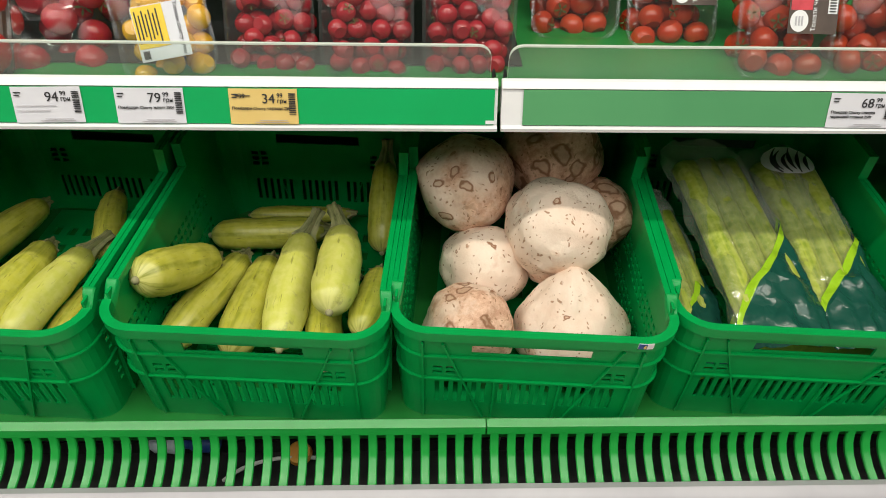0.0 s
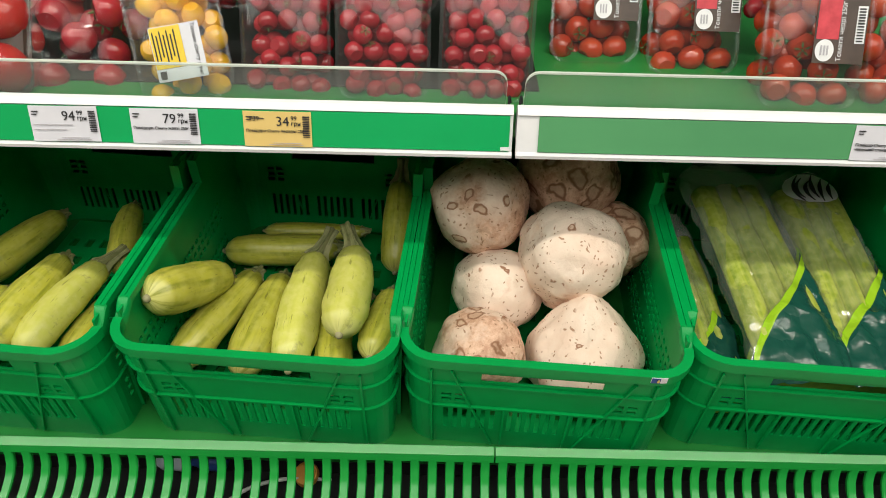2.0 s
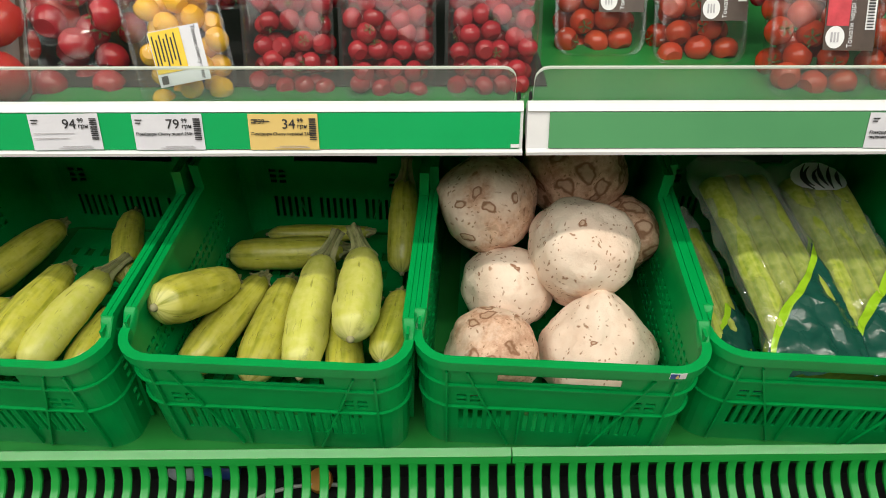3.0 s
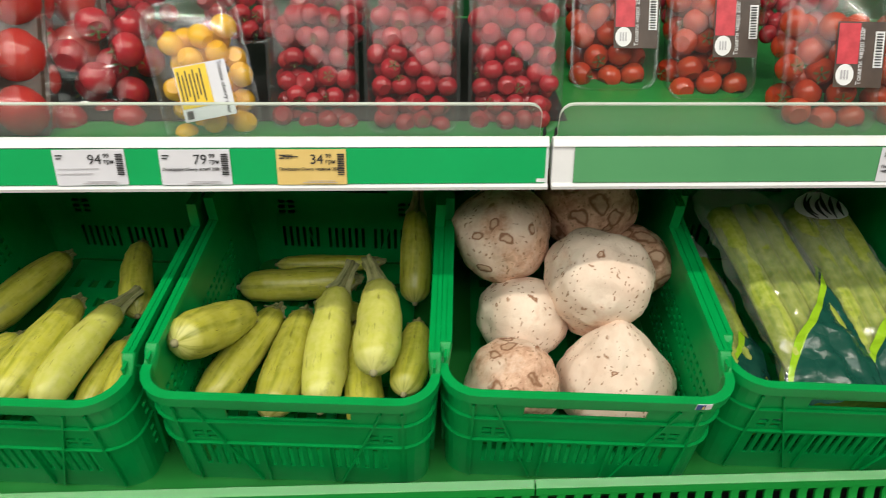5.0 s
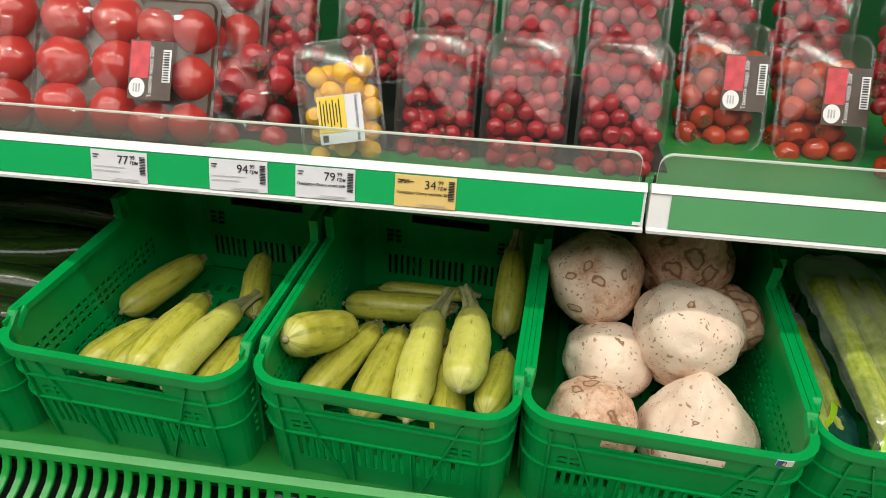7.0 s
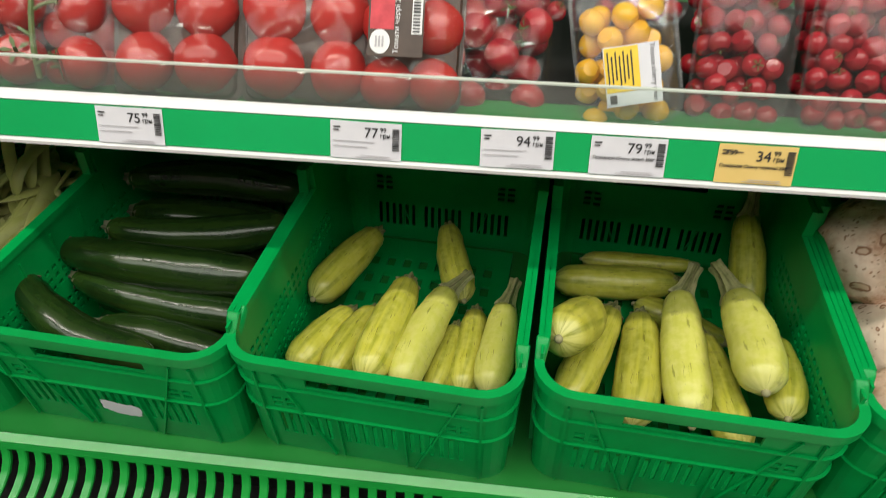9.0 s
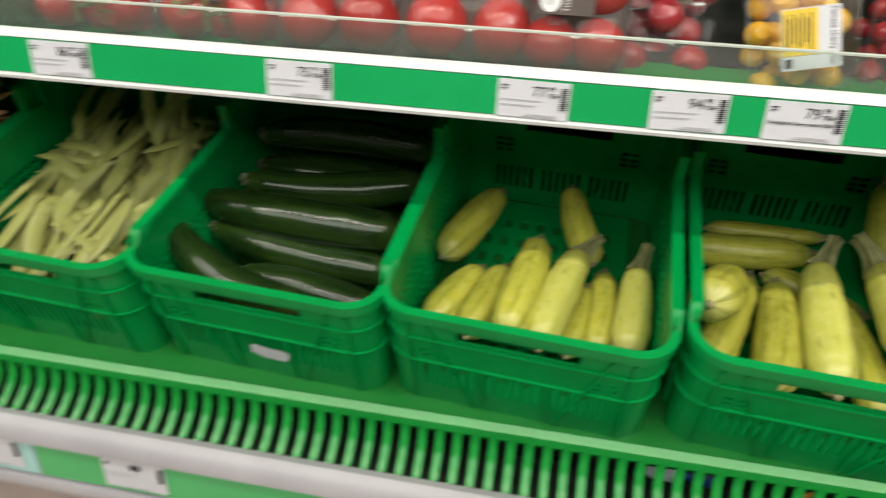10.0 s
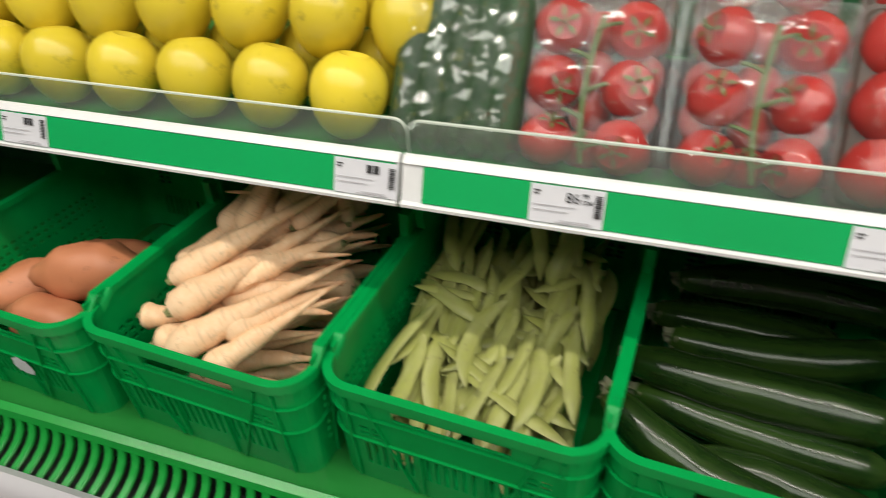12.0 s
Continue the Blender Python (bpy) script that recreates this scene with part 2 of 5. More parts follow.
APPLE = veg_skin("yellow_apple_skin", (0.69, 0.54, 0.035), (0.52, 0.40, 0.05), (0.62, 0.47, 0.04), (0.74, 0.57, 0.07), 0.3, 5.0, stripe_amount=0.25, mottle=0.3)
GREENS = veg_skin("dark_greens_skin", (0.015, 0.05, 0.018), (0.03, 0.07, 0.02), (0.04, 0.10, 0.03), (0.03, 0.07, 0.03), 0.55, 9.0)


def celeriac_skin(name, share, brown, scale=27.0, size=1.0):
    """Cream skin with specks and ring-shaped root scars; share: how many scars, brown: how much of it is rooty."""
    m, nt, p = nodes_of(name)
    v = coords(nt)
    warp = node(nt, "ShaderNodeTexNoise", Scale=22.0, Detail=3.0)
    nt.links.new(v, warp.inputs["Vector"])
    wv = mix(nt, 0.05, v, warp.outputs["Color"])
    fine = tex_noise(nt, v, 60, 6, 0.7)
    cream = mix(nt, ramp(nt, tex_noise(nt, v, 12, 6, 0.65), [(0.35, (0, 0, 0)), (0.65, (1, 1, 1))]), (0.75, 0.56, 0.44), (0.83, 0.69, 0.57))
    rooty = mix(nt, ramp(nt, fine, [(0.40, (0, 0, 0)), (0.62, (1, 1, 1))]), (0.48, 0.23, 0.13), (0.76, 0.49, 0.34))
    zone = ramp(nt, tex_noise(nt, v, 9, 5, 0.65), [(0.66 - brown, (0, 0, 0)), (0.78 - brown, (0.85,) * 3)])
    col = mix(nt, zone, cream, rooty)
    col = mix(nt, ramp(nt, fine, [(0.60, (0, 0, 0)), (0.74, (0.28,) * 3)]), col, (0.48, 0.30, 0.19))
    small = node(nt, "ShaderNodeTexVoronoi", Scale=120.0, Randomness=1.0)
    nt.links.new(wv, small.inputs["Vector"])
    pick = ramp(nt, small.outputs["Color"], [(0.34, (0, 0, 0)), (0.35, (1, 1, 1))])
    speck = ramp(nt, small.outputs["Distance"], [(0.14, (0.9,) * 3), (0.30, (0, 0, 0))])
    col = mix(nt, mix(nt, 1.0, speck, pick, "MULTIPLY"), col, (0.33, 0.17, 0.09))
    big = node(nt, "ShaderNodeTexVoronoi", Scale=scale, Randomness=1.0)
    nt.links.new(wv, big.inputs["Vector"])
    chosen = ramp(nt, big.outputs["Color"], [(1 - share, (0, 0, 0)), (1.01 - share, (1, 1, 1))])
    disc = ramp(nt, big.outputs["Distance"], [(0.27 * size, (0.7,) * 3), (0.31 * size, (0, 0, 0))])
    ring = ramp(nt, big.outputs["Distance"], [(0.19 * size, (0, 0, 0)), (0.25 * size, (1, 1, 1)), (0.29 * size, (1, 1, 1)), (0.35 * size, (0, 0, 0))])
    col = mix(nt, mix(nt, 1.0, disc, chosen, "MULTIPLY"), col, (0.58, 0.38, 0.26))
    col = mix(nt, mix(nt, 1.0, ring, chosen, "MULTIPLY"), col, (0.29, 0.135, 0.07))
    nt.links.new(col, p.inputs["Base Color"])
    p.inputs["Roughness"].default_value = 0.65
    bump(nt, p, fine, 0.6, 0.004)
    return m


CELERIAC = celeriac_skin("celeriac_skin", 0.26, 0.08, 40.0, 0.85)
CELERIAC_MIXED = celeriac_skin("celeriac_half_rooty_skin", 0.50, 0.25, 32.0, 1.05)
CELERIAC_BROWN = celeriac_skin("celeriac_rooty_skin", 0.95, 0.46, 27.0, 1.35)


def bag_print():
    """Dark green print below, a lime band, clear film above (UV v runs along the bag)."""
    m, nt, p = nodes_of("leek_bag_film")
    uv = coords(nt, "UV")
    sep = nt.nodes.new("ShaderNodeSeparateXYZ")
    nt.links.new(uv, sep.inputs[0])
    fold = nt.nodes.new("ShaderNodeMath")
    fold.operation = "PINGPONG"
    fold.inputs[1].default_value = 0.5
    nt.links.new(sep.outputs["X"], fold.inputs[0])
    lin = nt.nodes.new("ShaderNodeMath")
    lin.operation = "MULTIPLY_ADD"
    lin.inputs[1].default_value = 1.1
    nt.links.new(fold.outputs[0], lin.inputs[0])
    up = nt.nodes.new("ShaderNodeMath")
    up.operation = "ADD"
    up.inputs[1].default_value = 0.03
    nt.links.new(sep.outputs["Y"], up.inputs[0])
    nt.links.new(up.outputs[0], lin.inputs[2])
    printed = ramp(nt, lin.outputs[0], [(0.620, (1, 1, 1)), (0.621, (0, 0, 0))])
    dark = ramp(nt, lin.outputs[0], [(0.580, (0.010, 0.070, 0.050)), (0.581, (0.30, 0.52, 0.02))])
    ob = coords(nt)
    vor = node(nt, "ShaderNodeTexVoronoi", Scale=17.0)
    vor.distance = "CHEBYCHEV"
    warp = node(nt, "ShaderNodeTexNoise", Scale=14.0, Detail=3.0)
    nt.links.new(ob, warp.inputs["Vector"])
    nt.links.new(mix(nt, 0.12, ob, warp.outputs["Color"]), vor.inputs["Vector"])
    b = node(nt, "ShaderNodeBump", Strength=0.55, Distance=0.012)
    nt.links.new(vor.outputs["Distance"], b.inputs["Height"])
    nt.links.new(b.outputs[0], p.inputs["Normal"])
    nt.links.new(dark, p.inputs["Base Color"])
    p.inputs["Roughness"].default_value = 0.22
    tr = node(nt, "ShaderNodeBsdfTransparent")
    gl = node(nt, "ShaderNodeBsdfGlossy", Roughness=0.1)
    nt.links.new(b.outputs[0], gl.inputs["Normal"])
    df = node(nt, "ShaderNodeBsdfDiffuse", Color=(0.8, 0.85, 0.75, 1))
    m0, m1, m2 = (nt.nodes.new("ShaderNodeMixShader") for _ in range(3))
    nt.links.new(ramp(nt, sep.outputs["Y"], [(0.45, (0.05,) * 3), (0.95, (0.30,) * 3)]), m0.inputs[0])
    nt.links.new(tr.outputs[0], m0.inputs[1])
    nt.links.new(df.outputs[0], m0.inputs[2])
    m1.inputs[0].default_value = 0.12
    nt.links.new(m0.outputs[0], m1.inputs[1])
    nt.links.new(gl.outputs[0], m1.inputs[2])
    nt.links.new(printed, m2.inputs[0])
    nt.links.new(m1.outputs[0], m2.inputs[1])
    nt.links.new(p.outputs[0], m2.inputs[2])
    nt.links.new(m2.outputs[0], nt.nodes["Material Output"].inputs[0])
    return m


BAG_PRINT = bag_print()

# ---- mesh helpers ----


def finish(name, bm, material, smooth=True):
    bmesh.ops.recalc_face_normals(bm, faces=bm.faces[:])
    me = bpy.data.meshes.new(name)
    bm.to_mesh(me)
    bm.free()
    for m in material if isinstance(material, (list, tuple)) else (material,):
        me.materials.append(m)
    if smooth:
        me.polygons.foreach_set("use_smooth", [True] * len(me.polygons))
        me.set_sharp_from_angle(angle=radians(40))
    return me


def part(name, bm, material, parent, label="", smooth=True):
    ob = new(name, bm if isinstance(bm, bpy.types.Mesh) else finish(name, bm, material, smooth))
    ob.parent = parent
    return tagged(ob, label)


def thing(name, x=0, y=0, z=0, label="", category="", group="", kind=""):
    ob = new(name)
    ob.empty_display_size = 0.05
    ob.location = (x, y, z)
    return tagged(ob, label, category, group, kind)


def solid(name, bm, material, label, category, group="", kind="", at=None, smooth=True):
    ob = new(name, finish(name, bm, material, smooth))
    if at is not None:
        ob.matrix_basis = at
    return tagged(ob, label, category, group, kind)


def box(x0, x1, y0, y1, z0, z1, bevel=0.0, bm=None):
    bm = bm or bmesh.new()
    r = bmesh.ops.create_cube(bm, size=1.0, matrix=Matrix.Translation(((x0 + x1) / 2, (y0 + y1) / 2, (z0 + z1) / 2)) @ Matrix.Diagonal((x1 - x0, y1 - y0, z1 - z0, 1)))
    if bevel:
        edges = list({e for v in r["verts"] for e in v.link_edges})
        bmesh.ops.bevel(bm, geom=edges, offset=bevel, segments=2, affect="EDGES", clamp_overlap=True)
    return bm


def prism(profile, x0, x1, bm=None):
    """A (y, z) outline drawn along x."""
    bm = bm or bmesh.new()
    a = [bm.verts.new((x0, y, z)) for y, z in profile]
    b = [bm.verts.new((x1, y, z)) for y, z in profile]
    n = len(profile)
    for i in range(n):
        bm.faces.new((a[i], a[(i + 1) % n], b[(i + 1) % n], b[i]))
    bm.faces.new(a)
    bm.faces.new(b[::-1])
    return bm


def sheet(bm, us, vs, holes, f, w0, w1):
    """A plate in (u, v) with rectangular holes, from depth w0 to w1, carried into space by f(u, v, w)."""
    cuts = lambda base, lo, hi: sorted({round(c, 5) for c in list(base) + [h[i] for h in holes for i in (lo, hi)] if base[0] - 1e-6 <= c <= base[-1] + 1e-6})  # noqa: E731
    us, vs = cuts(us, 0, 1), cuts(vs, 2, 3)
    keep = {}
    for i in range(len(us) - 1):
        for j in range(len(vs) - 1):
            cu, cv = (us[i] + us[i + 1]) / 2, (vs[j] + vs[j + 1]) / 2
            if not any(h[0] < cu < h[1] and h[2] < cv < h[3] for h in holes):
                keep[i, j] = True
    made = {}

    def vert(i, j, k):
        if (i, j, k) not in made:
            made[i, j, k] = bm.verts.new(f(us[i], vs[j], (w0, w1)[k]))
        return made[i, j, k]

    for i, j in keep:
        for k in (0, 1):
            bm.faces.new([vert(*c, k) for c in ((i, j), (i + 1, j), (i + 1, j + 1), (i, j + 1))][:: 1 - 2 * k])
        for di, dj, a, b in ((-1, 0, (i, j), (i, j + 1)), (1, 0, (i + 1, j), (i + 1, j + 1)), (0, -1, (i, j), (i + 1, j)), (0, 1, (i, j + 1), (i + 1, j + 1))):
            if (i + di, j + dj) not in keep:
                bm.faces.new((vert(*a, 0), vert(*b, 0), vert(*b, 1), vert(*a, 1)))
    return bm


def tube(spine, radius, rings=20, sides=18, flat=1.0, lobes=0, lobe=0.0, rough=0.0, seed=0.0, bm=None, side=None):
    """A closed tube: spine(t) gives points, radius(t) its half width; UV u round, v along."""
    bm = bm or bmesh.new()
    uv = bm.loops.layers.uv.verify()
    pts = [Vector(spine(i / rings)) for i in range(rings + 1)]
    loops = []
    prev = Vector(side) if side else Vector((0, 0, 1))
    for i, p in enumerate(pts):
        d = (pts[min(i + 1, rings)] - pts[max(i - 1, 0)]).normalized()
        n1 = (prev - d * prev.dot(d)).normalized()
        n2 = d.cross(n1)
        prev = n1
        r = radius(i / rings)
        ring = []
        for k in range(sides):
            a = 2 * math.pi * k / sides
            q = r * (1 + lobe * math.cos(lobes * a))
            v = n2 * math.cos(a) * q + n1 * math.sin(a) * q * flat
            if rough:
                v *= 1 + rough * noise.noise((p + v) * 38 + Vector((seed, 0, 0))) + 1.6 * rough * noise.noise((p + v) * 13 + Vector((0, seed, 0)))
            ring.append(bm.verts.new(p + v))
        loops.append(ring)
    for i in range(rings):
        for k in range(sides):
            f = bm.faces.new((loops[i][k], loops[i][(k + 1) % sides], loops[i + 1][(k + 1) % sides], loops[i + 1][k]))
            for loop, (u, w) in zip(f.loops, ((k, i), (k + 1, i), (k + 1, i + 1), (k, i + 1))):
                loop[uv].uv = (u / sides, w / rings)
    for ring, v in ((loops[0][::-1], 0.0), (loops[-1], 1.0)):
        f = bm.faces.new(ring)
        for loop in f.loops:
            loop[uv].uv = (0.5, v)
    return bm


def bezier(a, b, c):
    a, b, c = Vector(a), Vector(b), Vector(c)
    return lambda t: a * (1 - t) ** 2 + b * 2 * t * (1 - t) + c * t * t


def profile(*stops):
    """A smooth curve through (t, value) stops."""
    def f(t):
        for (t0, v0), (t1, v1) in zip(stops, stops[1:]):
            if t <= t1:
                s = (t - t0) / (t1 - t0)
                return v0 + (v1 - v0) * s * s * (3 - 2 * s)
        return stops[-1][1]
    return f


def sphere(r, seg=14, rings=9, squash=1.0, bm=None, at=(0, 0, 0)):
    bm = bm or bmesh.new()
    bmesh.ops.create_uvsphere(bm, u_segments=seg, v_segments=rings, radius=r, matrix=Matrix.Translation(at) @ Matrix.Diagonal((1, 1, squash, 1)))
    return bm


def letters(name, text, size, material, parent, m, depth=0.0003):
    cu = bpy.data.curves.new(name, "FONT")
    cu.body, cu.size, cu.extrude = text, size, depth
    cu.resolution_u = 3
    tmp = new(name, cu)
    me = bpy.data.meshes.new_from_object(tmp.evaluated_get(bpy.context.evaluated_depsgraph_get()))
    bpy.data.objects.remove(tmp)
    me.materials.clear()
    me.materials.append(material)
    ob = new(name, me)
    ob.parent = parent
    ob.matrix_basis = m
    return ob


# ---- the store round the cabinet ----
X0, X1 = -3.4, 1.6
DECK_Z = 0.632
solid("floor", box(-6, 4, -3, 3, -0.06, -0.006), GROUT, "grey-brown grout bed under the floor tiles", "floor", kind="structure", smooth=False)
# unseen ceiling and walls, added to close the room and bounce light
solid("ceiling", box(-6, 4, -3, 3, 3.1, 3.2), WALL, "plain unseen ceiling added to bounce light", "ceiling", kind="structure", smooth=False)
solid("wall_back", box(-6, 4, 1.6, 1.75, -0.06, 3.1), WALL, "plain unseen wall added behind the cabinet to close the room", "wall", kind="structure", smooth=False)
solid("wall_aisle", box(-6, 4, -3.15, -3, -0.06, 3.1), WALL, "plain unseen wall added across the aisle for bounce and reflections", "wall", kind="structure", smooth=False)
solid("wall_west", box(-6.15, -6, -3, 3, -0.06, 3.1), WALL, "plain unseen wall added at the aisle end for bounce and reflections", "wall", kind="structure", smooth=False)
solid("wall_east", box(4, 4.15, -3, 3, -0.06, 3.1), WALL, "plain unseen wall added at the aisle end for bounce and reflections", "wall", kind="structure", smooth=False)

# ---- the cabinet: body, deck, upper shelf ----
body = thing("produce_cabinet", 0, 0.8, 0, "long green open-fronted refrigerated produce cabinet", "cabinet")
body.location = (0, 0, 0)
part("plinth", box(X0, X1, 0.70, 1.30, 0.0, 0.45), GREY, body, "grey recessed base", smooth=False)
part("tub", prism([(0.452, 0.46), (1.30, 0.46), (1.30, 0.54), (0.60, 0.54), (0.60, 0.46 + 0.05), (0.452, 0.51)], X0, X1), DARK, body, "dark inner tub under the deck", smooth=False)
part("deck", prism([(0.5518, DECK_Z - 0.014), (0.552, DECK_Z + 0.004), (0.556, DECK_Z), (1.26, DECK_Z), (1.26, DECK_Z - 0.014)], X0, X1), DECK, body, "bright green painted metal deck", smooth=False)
part("back_panel", box(X0, X1, 1.26, 1.30, 0.54, 2.0), BACK_SHADED, body, "green rear panel with the shade behind the packs in its colour", smooth=False)
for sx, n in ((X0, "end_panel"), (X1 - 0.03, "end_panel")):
    part(n, box(sx, sx + 0.03, 0.50, 1.26, 0.66, 2.0), BACK_SHADED, body, smooth=False)

# front bumper with its label channel
bumper = thing("bumper_rail", 0, 0, 0, "grey plastic bumper rail with a label channel", "rail")
part("top_cap", prism([(0.470, 0.632), (0.458, 0.640), (0.446, 0.638), (0.436, 0.628), (0.432, 0.612), (0.440, 0.606), (0.470, 0.604)], X0, X1), GREY, bumper)
part("channel", prism([(0.470, 0.604), (0.4405, 0.6045), (0.4245, 0.540), (0.432, 0.530), (0.470, 0.530)], X0, X1), GREY, bumper)
part("lower_lip", prism([(0.418, 0.538), (0.412, 0.528), (0.414, 0.512), (0.424, 0.500), (0.470, 0.494), (0.470, 0.530), (0.430, 0.532)], X0, X1), GREY, bumper)
part("kick_panel", prism([(0.428, 0.498), (0.470, 0.40), (0.70, 0.33), (0.70, 0.36), (0.482, 0.43), (0.470, 0.497)], X0, X1), GREY, bumper, "grey sloping kick panel")


def strip(name, x0, x1, material, y0, z0, y1, z1, parent, label):
    """A thin sloping label strip from its top edge (y0, z0) to its bottom edge (y1, z1)."""
    n = Vector((0, z0 - z1, y1 - y0)).normalized()
    n = -n if n.y > 0 else n
    k = n * 0.0022
    return part(name, prism([(y0, z0), (y1, z1), (y1 + k.y, z1 + k.z), (y0 + k.y, z0 + k.z)], x0, x1), material, parent, label, smooth=False)


strip("label_strip", X0, -1.345, STRIP_TEAL, 0.440, 0.602, 0.4255, 0.543, bumper, "pale teal label strip")
strip("label_strip", -1.340, X1, STRIP_LOW, 0.440, 0.602, 0.4255, 0.543, bumper, "green label strip")

# upper shelf
shelf = thing("upper_shelf", 0, 0, 0, "green painted metal shelf with a front lip", "shelf")
part("shelf_plate", prism([(0.766, 1.052), (1.26, 1.052), (1.26, 1.030), (0.766, 1.030)], X0, X1), SHELF, shelf, smooth=False)
part("shelf_lip", prism([(0.7645, 1.050), (0.7645, 1.066), (0.767, 1.066), (0.778, 1.0522), (0.770, 1.0522)], X0, X1), SHELF, shelf, smooth=False)

JOINTS = (-1.501, 0.039)
RAILS = ((X0, JOINTS[0], STRIP, "dark green"), (JOINTS[0], JOINTS[1], STRIP, "dark green"), (JOINTS[1], X1, STRIP_PALE, "pale green"))
for n, (a, b, mat, tone) in enumerate(RAILS):
    a, b = a + 0.0025, b - 0.0025
    rail = thing("price_rail", (a + b) / 2, 0, 0, f"white plastic price rail holding a {tone} label strip", "price rail", "price rails")
    rail.location = (0, 0, 0)
    part("profile", prism([(0.764, 1.074), (0.757, 1.0810), (0.7520, 1.0800), (0.7452, 1.0730), (0.7478, 1.0716), (0.7332, 1.0288), (0.7268, 1.0268), (0.7272, 1.0225), (0.735, 1.0215), (0.764, 1.050)], a, b), WHITE, rail, "white rail profile", smooth=False)
    left = a + (0.0 if n < 1 else 0.027)
    strip("label_strip", left, b - 0.004, mat, 0.7474, 1.0708, 0.7332, 1.0294, rail, f"{tone} label strip")

# acrylic guards
for a, b, name in ((X0, JOINTS[0], "left"), (JOINTS[0] + 0.002, 0.028, "mid"), (0.050, X1, "right")):
    bm = bmesh.new()
    z0, z1, r = 1.054, 1.118, 0.016
    out = [(a, z0), (b, z0)] + [(b - r + r * math.cos(t), z1 - r + r * math.sin(t)) for t in (0, 0.4, 0.8, 1.2, math.pi / 2)] + [(a + r - r * math.sin(t), z1 - r + r * math.cos(t)) for t in (0, 0.4, 0.8, 1.2, math.pi / 2)]
    fr = [bm.verts.new((x, 0.7700, z)) for x, z in out]
    bk = [bm.verts.new((x, 0.7730, z)) for x, z in out]
    bm.faces.new(fr)
    bm.faces.new(bk)
    guard = solid("acrylic_guard", bm, GUARD, "clear acrylic front guard standing on the shelf edge", "guard", "acrylic guards", smooth=False)
    eb = bmesh.new()
    ef = [eb.verts.new((x, 0.7695, z)) for x, z in out[1:]] + [eb.verts.new((out[0][0], 0.7695, out[0][1]))]
    ek = [eb.verts.new((x, 0.7735, z)) for x, z in out[1:]] + [eb.verts.new((out[0][0], 0.7735, out[0][1]))]
    ei = [eb.verts.new((x, 0.7695, z - 0.0022 if z > 1.09 else z)) for x, z in out[1:]] + [eb.verts.new((out[0][0], 0.7695, out[0][1]))]
    for i in range(len(ef) - 1):
        eb.faces.new((ef[i], ef[i + 1], ek[i + 1], ek[i]))
        if out[1 + i][1] > 1.09:
            eb.faces.new((ef[i], ei[i], ei[i + 1], ef[i + 1]))
    part("guard_edge", eb, GUARD_EDGE, guard, "pale polished edge", smooth=False)
for cx in (0.032, 0.046):
    clip = solid("wire_clip", tube(bezier((cx, 0.762, 1.056), (cx - 0.004, 0.755, 1.110), (cx + 0.001, 0.764, 1.080)), lambda t: 0.0016, 10, 6), DARK, "small dark wire clip at the rail joint", "clip", "wire clips")

# air grille: curved slats between a top band and the bumper
SLAT = [(0.5385, 0.6500), (0.5365, 0.6390), (0.5310, 0.6270), (0.5200, 0.6160), (0.5040, 0.6080), (0.4830, 0.6020), (0.4600, 0.5985)]


def slat_mesh():
    bm = bmesh.new()
    w, d = 0.0064, 0.003
    rows = []
    for y, z in SLAT:
        rows.append([bm.verts.new((sx * w * k, y + oy, z + oz)) for sx, k, oy, oz in ((-1, 1, 0.0, 0.0), (-1, 0.78, -0.0014, 0.0012), (1, 0.78, -0.0014, 0.0012), (1, 1, 0.0, 0.0), (1, 0.8, d * 1.6, -d), (-1, 0.8, d * 1.6, -d))])
    for a, b in zip(rows, rows[1:]):
        for i in range(6):
            bm.faces.new((a[i], a[(i + 1) % 6], b[(i + 1) % 6], b[i]))
    bm.faces.new(rows[0])
    bm.faces.new(rows[-1][::-1])
    return finish("slat", bm, GRILLE)


SLAT_MESH = slat_mesh()
PITCH = 0.0245
for a, b in ((-1.490 - 68 * PITCH, -1.490), (-1.490, 0.0325), (0.0325, 0.0325 + 50 * PITCH)):
    grille = thing("air_grille", (a + b) / 2, 0.53, 0.6, "bright green slatted air grille along the cabinet front", "grille", "air grilles")
    grille.location = (0, 0, 0)
    part("band", prism([(0.5515, 0.6640), (0.5400, 0.6600), (0.5365, 0.6480), (0.5425, 0.6450), (0.5515, 0.6500)], a + 0.0012, b - 0.0012), GRILLE, grille, smooth=False)
    part("lower_bar", box(a + 0.0012, b - 0.0012, 0.457, 0.467, 0.588, 0.5965), GRILLE, grille, smooth=False)
    n = round((b - a) / PITCH)
    for i in range(n):
        s = part("slat", SLAT_MESH, None, grille)
        s.location.x = a + (b - a) * (i + 0.5) / n

# ---- crates ----
HX, HY, R, TAPER, TAPER_Y, H0 = 0.1810, 0.262, 0.045, 0.006, 0.016, 0.187
CRATE_Y = 0.819
SIDE = 0.217


def around(u, v, w, end):
    """The crate's end wall with both rounded corners; end -1: front, 1: rear; w: inwards."""
    s, a = (1 if u >= 0 else -1), abs(u)
    if a <= HX - R:
        p, n = (u, HY), (0.0, 1.0)
    else:
        q = (a - (HX - R)) / R
        p, n = (s * (HX - R + R * math.sin(q)), HY - R * (1 - math.cos(q))), (s * math.sin(q), math.cos(q))
    k = 1 - v / H0
    return Vector((p[0] - n[0] * (w + TAPER * k), end * (p[1] - n[1] * (w + TAPER_Y * k)), v))


